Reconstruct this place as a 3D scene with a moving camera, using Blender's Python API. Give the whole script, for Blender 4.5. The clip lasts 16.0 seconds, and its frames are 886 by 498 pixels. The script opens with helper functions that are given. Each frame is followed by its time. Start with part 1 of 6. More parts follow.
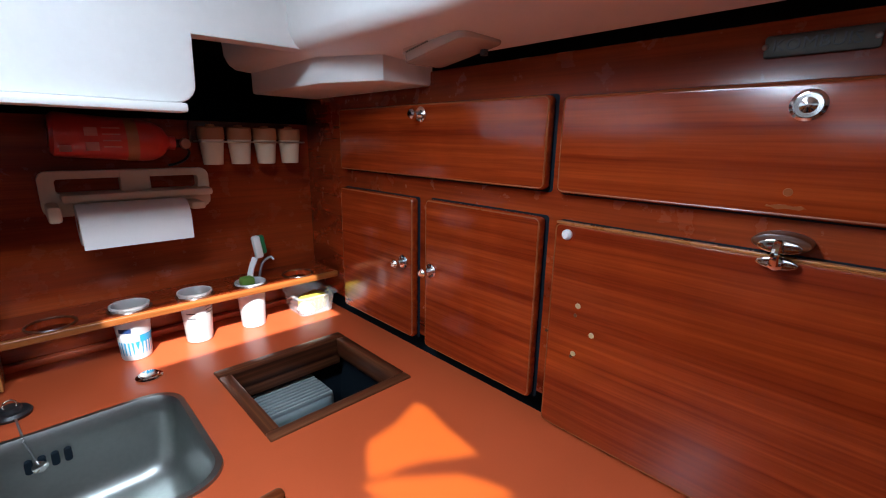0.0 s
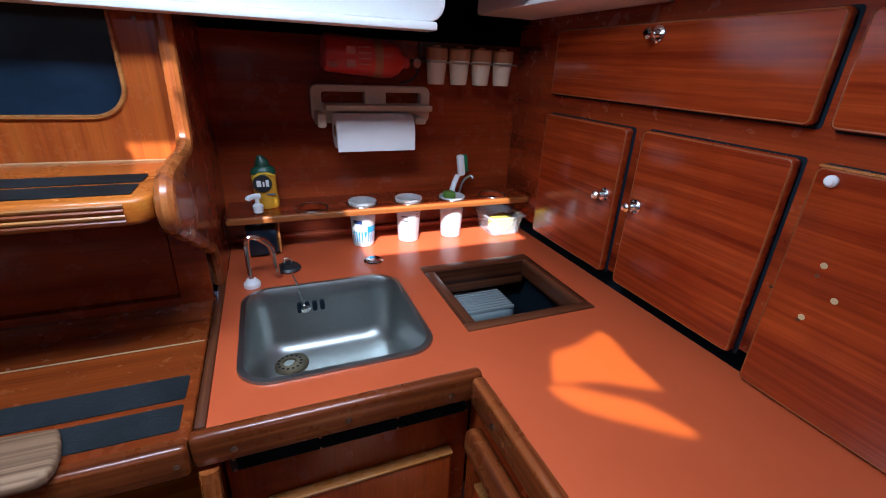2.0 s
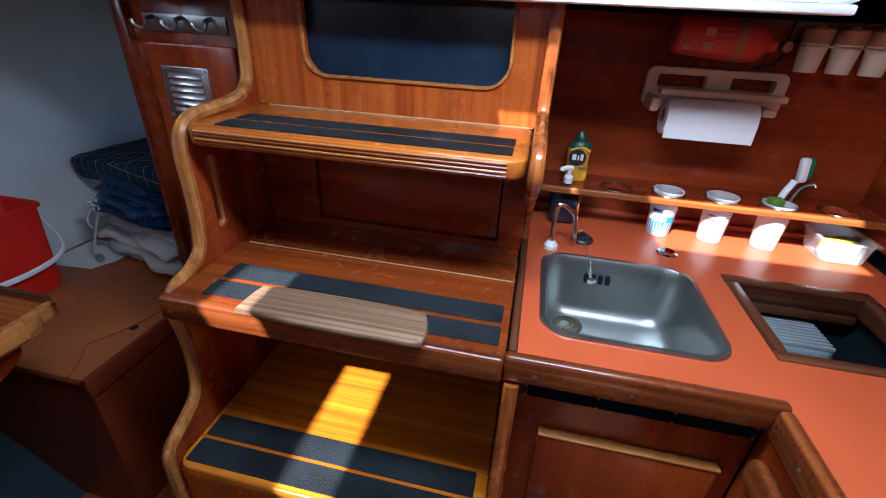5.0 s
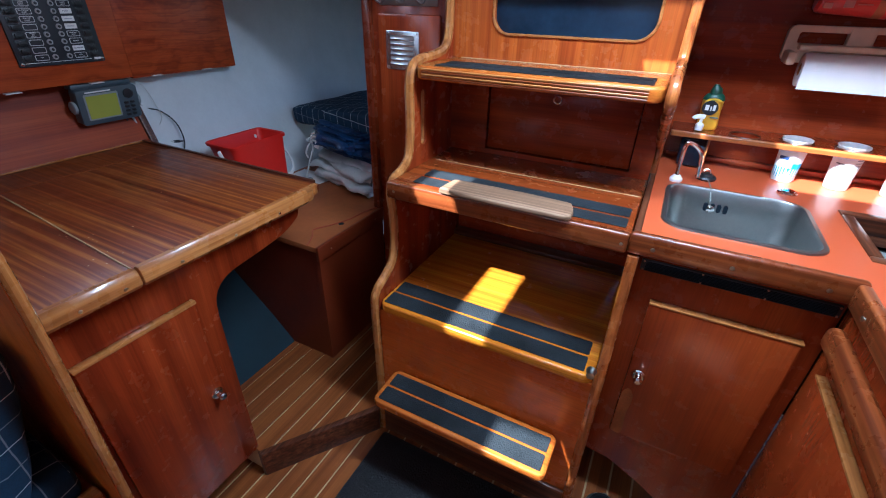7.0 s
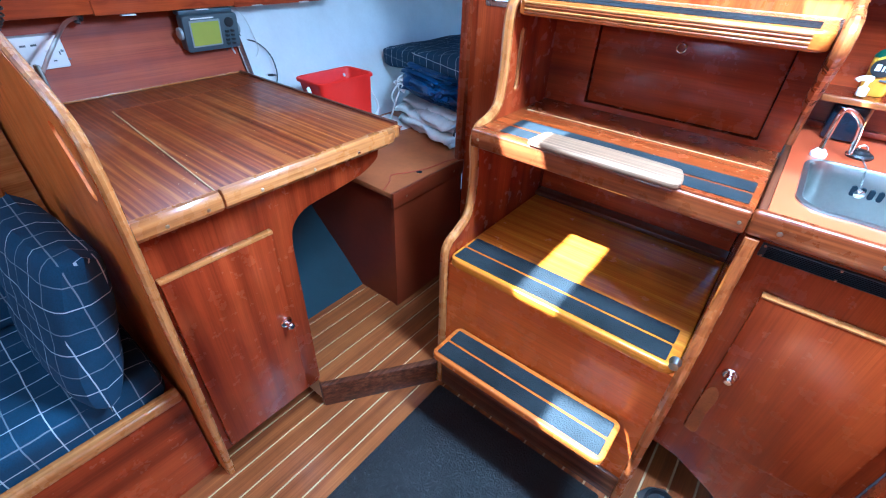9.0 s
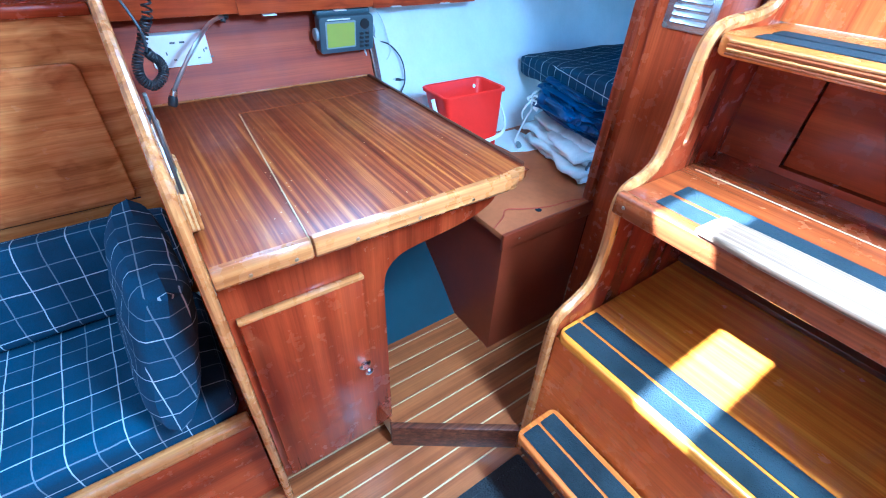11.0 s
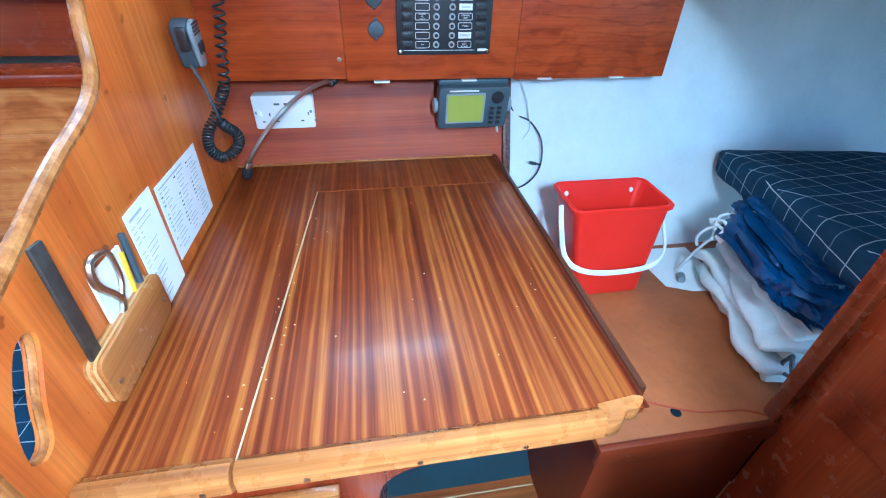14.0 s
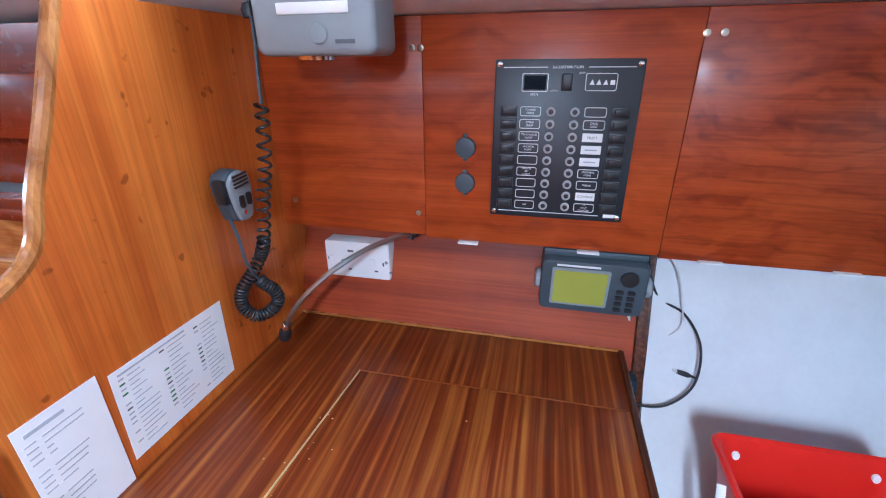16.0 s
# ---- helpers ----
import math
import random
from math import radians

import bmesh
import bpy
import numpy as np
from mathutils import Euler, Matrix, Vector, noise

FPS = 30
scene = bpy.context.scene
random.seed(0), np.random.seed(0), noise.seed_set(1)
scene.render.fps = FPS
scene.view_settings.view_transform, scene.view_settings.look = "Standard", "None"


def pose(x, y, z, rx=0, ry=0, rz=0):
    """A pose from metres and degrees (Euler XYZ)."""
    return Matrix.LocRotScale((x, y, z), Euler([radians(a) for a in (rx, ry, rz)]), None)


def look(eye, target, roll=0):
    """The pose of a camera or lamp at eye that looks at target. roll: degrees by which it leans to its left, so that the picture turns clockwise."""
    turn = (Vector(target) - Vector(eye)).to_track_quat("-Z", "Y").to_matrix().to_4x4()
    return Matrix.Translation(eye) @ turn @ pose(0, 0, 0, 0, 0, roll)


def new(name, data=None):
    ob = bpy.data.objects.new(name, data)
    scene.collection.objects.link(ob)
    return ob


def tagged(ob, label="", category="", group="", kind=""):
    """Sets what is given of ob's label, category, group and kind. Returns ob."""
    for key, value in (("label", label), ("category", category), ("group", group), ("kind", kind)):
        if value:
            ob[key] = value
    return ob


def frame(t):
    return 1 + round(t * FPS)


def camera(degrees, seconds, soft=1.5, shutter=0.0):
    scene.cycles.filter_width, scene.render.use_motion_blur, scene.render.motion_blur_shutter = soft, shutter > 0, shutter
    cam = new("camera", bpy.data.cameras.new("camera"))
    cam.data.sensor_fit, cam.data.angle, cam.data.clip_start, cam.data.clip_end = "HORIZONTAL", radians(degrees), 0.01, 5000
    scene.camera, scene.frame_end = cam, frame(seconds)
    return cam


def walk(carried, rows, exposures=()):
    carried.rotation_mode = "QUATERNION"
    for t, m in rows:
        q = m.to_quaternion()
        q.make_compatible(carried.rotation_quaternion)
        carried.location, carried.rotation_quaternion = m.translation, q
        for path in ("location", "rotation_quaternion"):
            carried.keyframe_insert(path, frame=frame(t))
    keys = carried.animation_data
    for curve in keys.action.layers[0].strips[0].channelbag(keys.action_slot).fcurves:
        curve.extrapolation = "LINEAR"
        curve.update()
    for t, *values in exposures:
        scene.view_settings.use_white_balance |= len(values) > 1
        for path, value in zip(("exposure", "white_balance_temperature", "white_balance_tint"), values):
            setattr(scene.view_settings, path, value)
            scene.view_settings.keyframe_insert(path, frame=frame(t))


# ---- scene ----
cam = camera(91.4, 16.0, 1.1)
PATH = [
    (0, (0.223, -0.512, 1.4), (1.576, 0.878, 0.914), 1.0),
    (0.5, (0.206, -0.511, 1.398), (1.345, 1.024, 0.812), 1.1),
    (1, (0.192, -0.512, 1.39), (1.155, 1.104, 0.713), 1.4),
    (1.5, (0.17, -0.509, 1.385), (0.991, 1.156, 0.642), 1.8),
    (2, (0.135, -0.508, 1.383), (0.835, 1.194, 0.6), 2.5),
    (2.5, (0.095, -0.5, 1.383), (0.653, 1.237, 0.563), 2.9),
    (3, (0.031, -0.483, 1.39), (0.436, 1.276, 0.53), 3.1),
    (3.5, (0.006, -0.476, 1.417), (0.247, 1.299, 0.526), 2.8),
    (4, (0.018, -0.443, 1.407), (0.098, 1.342, 0.507), 2.7),
    (4.5, (0.012, -0.461, 1.399), (-0.117, 1.313, 0.485), 2.8),
    (5, (-0.006, -0.559, 1.406), (-0.341, 1.172, 0.463), 3.0),
    (5.2, (-0.005, -0.608, 1.41), (-0.406, 1.104, 0.456), 3.0),
    (7.5, (0.012, -0.979, 1.343), (-0.827, 0.535, 0.342), 1.7),
    (8, (0.003, -0.977, 1.32), (-0.891, 0.488, 0.293), 2.4),
    (8.2, (0.006, -0.968, 1.316), (-0.911, 0.455, 0.251), 2.3),
    (10.3, (-0.153, -0.815, 1.325), (-1.303, 0.285, 0.114), 3.0),
    (10.5, (-0.175, -0.795, 1.34), (-1.36, 0.258, 0.122), 3.0),
    (11, (-0.218, -0.76, 1.359), (-1.497, 0.175, 0.138), 2.7),
    (11.5, (-0.246, -0.724, 1.369), (-1.6, 0.086, 0.14), 2.5),
    (12, (-0.269, -0.68, 1.381), (-1.671, 0.034, 0.146), 2.3),
    (12.5, (-0.323, -0.611, 1.385), (-1.759, 0.029, 0.148), 2.2),
    (13, (-0.406, -0.518, 1.387), (-1.881, 0.048, 0.16), 2.3),
    (13.5, (-0.495, -0.443, 1.397), (-2.024, 0.001, 0.186), 2.1),
    (14, (-0.564, -0.391, 1.405), (-2.161, -0.099, 0.237), 1.6),
    (14.5, (-0.659, -0.287, 1.41), (-2.317, -0.185, 0.298), 0.6),
    (15, (-0.776, -0.225, 1.435), (-2.479, -0.333, 0.392), 0.4),
    (15.5, (-0.869, -0.217, 1.431), (-2.631, -0.484, 0.523), 0.2),
    (16, (-0.939, -0.215, 1.432), (-2.726, -0.637, 0.639), -0.4),
]
EXPOSURES = [(0.0, 1.55, 5700, 8), (2.0, 1.5, 5300, 11), (5.0, 1.9, 5300, 10), (7.5, 2.9, 4850, 7), (8.2, 3.45, 4650, 5), (10.4, 4.65, 3700, -7), (12.5, 4.25, 3900, -6), (14.0, 4.4, 4250, -8), (15.0, 4.15, 4800, 4), (16.0, 3.98, 5100, 10)]
walk(cam, [(t, look(eye, target, roll)) for t, eye, target, roll in PATH], EXPOSURES)

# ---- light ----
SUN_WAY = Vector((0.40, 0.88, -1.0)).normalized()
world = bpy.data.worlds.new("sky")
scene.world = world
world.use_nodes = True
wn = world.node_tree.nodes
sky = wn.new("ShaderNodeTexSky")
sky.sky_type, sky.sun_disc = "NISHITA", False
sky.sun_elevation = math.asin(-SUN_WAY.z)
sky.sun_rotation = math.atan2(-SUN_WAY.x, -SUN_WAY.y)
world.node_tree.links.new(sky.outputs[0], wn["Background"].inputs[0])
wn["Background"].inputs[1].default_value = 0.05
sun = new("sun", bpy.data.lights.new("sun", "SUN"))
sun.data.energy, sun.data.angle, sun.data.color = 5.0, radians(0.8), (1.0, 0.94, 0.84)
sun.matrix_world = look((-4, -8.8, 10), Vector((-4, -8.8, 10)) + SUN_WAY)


def window_light(name, m, w, h, watts, color):
    lamp = new(name, bpy.data.lights.new(name, "AREA"))
    lamp.data.shape, lamp.data.size, lamp.data.size_y = "RECTANGLE", w, h
    lamp.data.energy, lamp.data.color = watts, color
    lamp.matrix_world = m
    return lamp


DAY = (0.86, 0.94, 1.0)
# Port, starboard and fore lamps are added fill from assumed, unseen openings.
window_light("port_window_light", look((-1.47, -1.75, 1.66), (0, -1.6, 1.2)), 1.5, 0.14, 0.34, DAY)
window_light("chart_window_light", look((-1.51, -0.44, 1.665), (-1.0, -0.42, 1.57)), 0.56, 0.12, 0.33, DAY)
window_light("starboard_window_light", look((0.60, -1.95, 1.66), (-1.0, -2.0, 1.2)), 1.15, 0.14, 0.42, DAY)
window_light("fore_hatch_light", look((-0.35, -2.87, 1.745), (-0.35, -2.6, 0.5)), 0.52, 0.52, 1.6, DAY)
window_light("companionway_light", look((0.04, -0.17, 1.755), (0.04, -0.17, 0.5)), 0.62, 0.13, 3.8, DAY)

# ---- materials ----


def nodes_of(name):
    m = bpy.data.materials.new(name)
    m.use_nodes = True
    nt = m.node_tree
    return m, nt, nt.nodes["Principled BSDF"]


def put(nt, kind, **settings):
    n = nt.nodes.new(kind)
    for key, value in settings.items():
        n.inputs[key].default_value = value
    return n


def ramp(nt, fac, stops):
    r = nt.nodes.new("ShaderNodeValToRGB")
    els = r.color_ramp.elements
    while len(els) < len(stops):
        els.new(0.5)
    for e, (p, c) in zip(els, stops):
        e.position, e.color = p, (*c, 1)
    nt.links.new(fac, r.inputs[0])
    return r.outputs[0]


def blend(nt, kind, fac, a, b):
    mx = nt.nodes.new("ShaderNodeMix")
    mx.data_type, mx.blend_type = "RGBA", kind
    for sock, v in ((mx.inputs[0], fac), (mx.inputs[6], a), (mx.inputs[7], b)):
        if hasattr(v, "links"):
            nt.links.new(v, sock)
        else:
            sock.default_value = v if not isinstance(v, tuple) else (*v, 1)
    return mx.outputs[2]


def coords(nt, scale):
    tc = nt.nodes.new("ShaderNodeTexCoord")
    mp = nt.nodes.new("ShaderNodeMapping")
    nt.links.new(tc.outputs["Object"], mp.inputs[0])
    mp.inputs["Scale"].default_value = scale
    return mp.outputs[0]


def noise_at(nt, vec, scale, detail=4.0, rough=0.55):
    n = put(nt, "ShaderNodeTexNoise", Scale=scale, Detail=detail, Roughness=rough)
    nt.links.new(vec, n.inputs["Vector"])
    return n.outputs[0]


def bump(nt, bsdf, height, strength, distance=0.002):
    b = put(nt, "ShaderNodeBump", Strength=strength, Distance=distance)
    nt.links.new(height, b.inputs["Height"])
    nt.links.new(b.outputs[0], bsdf.inputs["Normal"])


def wood(name, axis, dark, mid, light, rough=0.22, coat=0.3, stripe=16.0, wear=0.15, figure=0.0, flecks=0.0, contour=0.0):
    """Varnished timber with its grain along one axis."""
    m, nt, p = nodes_of(name)
    i = "xyz".index(axis)
    s = [stripe, stripe, stripe]
    s[i] = 0.9
    v = coords(nt, tuple(s))
    rnd = nt.nodes.new("ShaderNodeObjectInfo")
    vm = nt.nodes.new("ShaderNodeVectorMath")
    vm.operation = "ADD"
    mul = nt.nodes.new("ShaderNodeMath")
    mul.operation = "MULTIPLY"
    mul.inputs[1].default_value = 7.0
    nt.links.new(rnd.outputs["Random"], mul.inputs[0])
    nt.links.new(v, vm.inputs[0])
    nt.links.new(mul.outputs[0], vm.inputs[1])
    v = vm.outputs[0]
    if figure:
        sway = noise_at(nt, coords(nt, (1, 1, 1)), 5.0, 3.0, 0.5)
        off = nt.nodes.new("ShaderNodeVectorMath")
        off.operation = "SCALE"
        off.inputs["Scale"].default_value = figure
        nt.links.new(sway, off.inputs[0])
        both_v = nt.nodes.new("ShaderNodeVectorMath")
        both_v.operation = "ADD"
        nt.links.new(v, both_v.inputs[0])
        nt.links.new(off.outputs[0], both_v.inputs[1])
        v = both_v.outputs[0]
    bands = noise_at(nt, v, 1.0, 3.0, 0.5)
    col = ramp(nt, bands, [(0.28, dark), (0.5, mid), (0.72, light)])
    f = [260.0, 260.0, 260.0]
    f[i] = 5.0
    fine = noise_at(nt, coords(nt, tuple(f)), 1.0, 3.0, 0.6)
    col = blend(nt, "MULTIPLY", 0.55, col, ramp(nt, fine, [(0.3, (0.55, 0.5, 0.48)), (0.62, (1, 1, 1))]))
    g = [7.0, 7.0, 7.0]
    g[i] = 14.0
    ribbon = noise_at(nt, coords(nt, tuple(g)), 1.0, 2.0)
    col = blend(nt, "MULTIPLY", 0.28, col, ramp(nt, ribbon, [(0.35, (0.72, 0.7, 0.68)), (0.65, (1, 1, 1))]))
    stains = noise_at(nt, coords(nt, (1, 1, 1)), 5.0, 5.0, 0.65)
    col = blend(nt, "MULTIPLY", wear * 1.3, col, ramp(nt, stains, [(0.34, (0.6, 0.55, 0.52)), (0.6, (1, 1, 1))]))
    if flecks:
        spots = noise_at(nt, coords(nt, (1, 1, 1)), 34.0, 2.0, 0.4)
        col = blend(nt, "MULTIPLY", flecks, col, ramp(nt, spots, [(0.70, (1, 1, 1)), (0.74, (0.25, 0.15, 0.1))]))
    if contour:
        ripple = put(nt, "ShaderNodeTexWave", Scale=9.0, Distortion=7.0, Detail=3.0)
        ripple.inputs["Detail Scale"].default_value = 1.6
        ripple.bands_direction = "Z"
        nt.links.new(coords(nt, (1.0, 0.45, 1.0)), ripple.inputs["Vector"])
        col = blend(nt, "MULTIPLY", contour, col, ramp(nt, ripple.outputs[0], [(0.0, (0.42, 0.32, 0.3)), (0.16, (1, 1, 1))]))
    nt.links.new(col, p.inputs["Base Color"])
    smear = noise_at(nt, coords(nt, (1, 1, 1)), 22.0, 5.0, 0.6)
    rr = nt.nodes.new("ShaderNodeMapRange")
    rr.inputs["To Min"].default_value, rr.inputs["To Max"].default_value = max(0.04, rough - 0.1), rough + 0.16
    nt.links.new(smear, rr.inputs[0])
    nt.links.new(rr.outputs[0], p.inputs["Roughness"])
    p.inputs["Coat Weight"].default_value, p.inputs["Coat Roughness"].default_value = coat, 0.14
    p.inputs["Specular IOR Level"].default_value = 0.32
    wavy = noise_at(nt, coords(nt, (1, 1, 1)), 9.0, 2.0)
    both = nt.nodes.new("ShaderNodeMath")
    both.operation = "MULTIPLY_ADD"
    both.inputs[1].default_value = 0.2
    nt.links.new(fine, both.inputs[0])
    nt.links.new(wavy, both.inputs[2])
    bump(nt, p, both.outputs[0], 0.075, 0.004)
    return m


def plain(name, color, rough=0.5, metal=0.0, vary=0.12, grain=60.0, relief=0.08, coat=0.0, spec=0.5):
    m, nt, p = nodes_of(name)
    big = noise_at(nt, coords(nt, (1, 1, 1)), 6.0, 5.0, 0.6)
    small = noise_at(nt, coords(nt, (1, 1, 1)), grain, 4.0, 0.6)
    d = tuple(c * (1 - 2 * vary) for c in color)
    col = ramp(nt, big, [(0.3, d), (0.62, color)])
    col = blend(nt, "MULTIPLY", vary * 2, col, ramp(nt, small, [(0.3, (0.7, 0.7, 0.7)), (0.6, (1, 1, 1))]))
    nt.links.new(col, p.inputs["Base Color"])
    rr = nt.nodes.new("ShaderNodeMapRange")
    rr.inputs["To Min"].default_value, rr.inputs["To Max"].default_value = max(0.03, rough - 0.08), min(1, rough + 0.12)
    nt.links.new(big, rr.inputs[0])
    nt.links.new(rr.outputs[0], p.inputs["Roughness"])
    p.inputs["Metallic"].default_value, p.inputs["Coat Weight"].default_value = metal, coat
    p.inputs["Specular IOR Level"].default_value = spec
    bump(nt, p, small, relief, 0.001)
    return m


def clear(name, color, rough, trans=1.0, alpha=1.0, ior=1.45):
    m, nt, p = nodes_of(name)
    p.inputs["Base Color"].default_value = (*color, 1)
    p.inputs["Roughness"].default_value = rough
    p.inputs["Transmission Weight"].default_value = trans
    p.inputs["IOR"].default_value = ior
    p.inputs["Alpha"].default_value = alpha
    return m


def plaid(name, ground, line, pitch=0.105, shift=(0.013, 0.019, 0.027)):
    """Woven check cloth: a bold and a faint line on each axis."""
    m, nt, p = nodes_of(name)
    tc = nt.nodes.new("ShaderNodeTexCoord")
    sep = nt.nodes.new("ShaderNodeSeparateXYZ")
    wob = put(nt, "ShaderNodeTexNoise", Scale=14.0, Detail=2.0)
    nt.links.new(tc.outputs["Object"], wob.inputs["Vector"])
    add = nt.nodes.new("ShaderNodeVectorMath")
    add.operation = "MULTIPLY_ADD"
    add.inputs[1].default_value = (0.006, 0.006, 0.006)
    nt.links.new(wob.outputs["Color"], add.inputs[0])
    nt.links.new(tc.outputs["Object"], add.inputs[2])
    nt.links.new(add.outputs[0], sep.inputs[0])

    def op(kind, a, b=None):
        n = nt.nodes.new("ShaderNodeMath")
        n.operation = kind
        for sock, v in zip(n.inputs, (a, b)):
            if v is None:
                continue
            if hasattr(v, "links"):
                nt.links.new(v, sock)
            else:
                sock.default_value = v
        return n.outputs[0]

    nsep = nt.nodes.new("ShaderNodeSeparateXYZ")
    nt.links.new(tc.outputs["Normal"], nsep.inputs[0])
    bold, faint = None, None
    for axis in range(3):
        u = op("FRACT", op("DIVIDE", op("ADD", sep.outputs[axis], 10 + shift[axis]), pitch))
        across = op("LESS_THAN", op("ABSOLUTE", nsep.outputs[axis]), 0.72)
        b = op("MULTIPLY", op("LESS_THAN", u, 0.024), across)
        f = op("MULTIPLY", op("LESS_THAN", op("ABSOLUTE", op("SUBTRACT", u, 0.5)), 0.013), across)
        bold = b if bold is None else op("MAXIMUM", bold, b)
        faint = f if faint is None else op("MAXIMUM", faint, f)
    weave = noise_at(nt, coords(nt, (1, 1, 1)), 420.0, 2.0)
    big = noise_at(nt, coords(nt, (1, 1, 1)), 7.0, 4.0)
    base = ramp(nt, big, [(0.3, tuple(c * 0.7 for c in ground)), (0.65, ground)])
    base = blend(nt, "MULTIPLY", 0.5, base, ramp(nt, weave, [(0.3, (0.5, 0.5, 0.5)), (0.6, (1, 1, 1))]))
    half = op("MULTIPLY", faint, 0.28)
    base = blend(nt, "MIX", half, base, line)
    base = blend(nt, "MIX", op("MULTIPLY", bold, 0.8), base, line)
    nt.links.new(base, p.inputs["Base Color"])
    p.inputs["Roughness"].default_value = 0.9
    p.inputs["Specular IOR Level"].default_value = 0.15
    bump(nt, p, weave, 0.25, 0.001)
    return m


MAH = ((0.11, 0.0115, 0.003), (0.27, 0.036, 0.007), (0.40, 0.068, 0.013))
WAX = wood("mahogany_x", "x", *MAH)
WAY = wood("mahogany_y", "y", *MAH)
WAZ = wood("mahogany_z", "z", *MAH)
TEAK = ((0.26, 0.085, 0.02), (0.44, 0.17, 0.04), (0.60, 0.27, 0.075))
TABLE = wood("table_veneer", "x", (0.080, 0.0092, 0.0022), (0.205, 0.038, 0.006), (0.43, 0.150, 0.021), 0.36, 0.10, 80.0, 0.1, figure=0.5)
# Third tread and riser carry sun glow in their colour, second tread shade.
TREAD = wood("tread_veneer_lit", "x", (0.47, 0.115, 0.006), (0.63, 0.205, 0.008), (0.74, 0.30, 0.014), 0.2, 0.35, 60.0)
TREAD_DIM = wood("tread_veneer_dim", "x", (0.16, 0.026, 0.005), (0.26, 0.050, 0.008), (0.36, 0.080, 0.012), 0.22, 0.35, 45.0)
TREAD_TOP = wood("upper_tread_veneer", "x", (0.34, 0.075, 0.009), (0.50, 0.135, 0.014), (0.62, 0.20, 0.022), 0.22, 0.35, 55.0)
RISER = wood("riser_mahogany_glow", "x", (0.50, 0.092, 0.009), (0.60, 0.130, 0.013), (0.66, 0.160, 0.017), 0.24, 0.35, 14.0, 0.25)
FRONT = wood("cupboard_mahogany", "z", (0.25, 0.030, 0.005), (0.33, 0.048, 0.007), (0.40, 0.068, 0.010), 0.22, 0.35, 14.0, 0.2)
RAIL_X = wood("worn_rail_x", "x", (0.085, 0.016, 0.004), (0.22, 0.050, 0.011), (0.37, 0.105, 0.024), 0.26, 0.45, 85.0, 0.4)
RAIL_Z = wood("worn_rail_z", "z", (0.20, 0.045, 0.010), (0.36, 0.10, 0.021), (0.50, 0.17, 0.038), 0.25, 0.45, 50.0, 0.3)
RAIL_Y = wood("worn_rail_y", "y", (0.085, 0.016, 0.004), (0.22, 0.050, 0.011), (0.37, 0.105, 0.024), 0.26, 0.45, 85.0, 0.4)
TRIM_X = wood("pale_trim_x", "x", *TEAK, rough=0.25, coat=0.5, stripe=60.0)
TRIM_Y = wood("pale_trim_y", "y", *TEAK, rough=0.25, coat=0.5, stripe=60.0)
TRIM_Z = wood("pale_trim_z", "z", *TEAK, rough=0.25, coat=0.5, stripe=60.0)
DARK_X = wood("dark_trim_x", "x", (0.035, 0.010, 0.005), (0.095, 0.028, 0.011), (0.18, 0.065, 0.026), rough=0.34, coat=0.25, stripe=110.0, wear=0.4)
DARK_Z = wood("dark_trim_z", "z", (0.09, 0.013, 0.004), (0.17, 0.027, 0.007), (0.26, 0.05, 0.012), rough=0.24, coat=0.4, stripe=50.0, wear=0.2)
DARK_Y = wood("dark_trim_y", "y", (0.035, 0.010, 0.005), (0.095, 0.028, 0.011), (0.18, 0.065, 0.026), rough=0.34, coat=0.25, stripe=110.0, wear=0.4)
WORN = wood("weathered_board", "x", (0.13, 0.07, 0.035), (0.27, 0.155, 0.085), (0.40, 0.26, 0.155), rough=0.6, coat=0.0, stripe=150.0, wear=0.4)
LOCKER = wood("settee_veneer", "y", (0.30, 0.085, 0.018), (0.50, 0.180, 0.040), (0.64, 0.28, 0.075), 0.2, 0.5, 40.0, figure=4.0)
SOLE = wood("teak_sole", "y", (0.15, 0.038, 0.009), (0.27, 0.080, 0.018), (0.38, 0.13, 0.031), 0.35, 0.15, 30.0, 0.3)
FIGURED = wood("figured_mahogany", "y", (0.25, 0.032, 0.005), (0.39, 0.060, 0.008), (0.49, 0.092, 0.012), rough=0.36, coat=0.08, stripe=30.0, figure=3.0)
DOOR = wood("ribbon_mahogany", "y", (0.19, 0.020, 0.004), (0.28, 0.036, 0.006), (0.36, 0.054, 0.009), rough=0.17, coat=0.5, stripe=80.0, figure=0.9)
FLAME = wood("flame_mahogany", "y", (0.22, 0.026, 0.004), (0.38, 0.058, 0.008), (0.47, 0.086, 0.012), rough=0.36, coat=0.08, stripe=34.0, figure=5.0, contour=0.35)
EDGE_WOOD = wood("worn_door_edge", "y", (0.20, 0.045, 0.010), (0.32, 0.085, 0.018), (0.44, 0.14, 0.032), rough=0.3, coat=0.2, stripe=12.0, wear=0.35)
PLY = wood("pale_plywood", "x", (0.50, 0.26, 0.08), (0.62, 0.36, 0.12), (0.70, 0.44, 0.17), rough=0.4, coat=0.1, stripe=40.0)
CAULK = plain("pale_caulk", (0.60, 0.42, 0.21), 0.6)
LAMINATE = plain("orange_laminate", (0.54, 0.098, 0.030), 0.3, vary=0.04, grain=300.0, relief=0.02, coat=0.2)
# Box seat browns: shade put into the sides, light into the top.
BOXSIDE = plain("box_board_shaded", (0.165, 0.026, 0.006), 0.38, vary=0.12, relief=0.06)
BOXTOP = plain("box_laminate_lit", (0.34, 0.10, 0.027), 0.42, vary=0.16, relief=0.05)
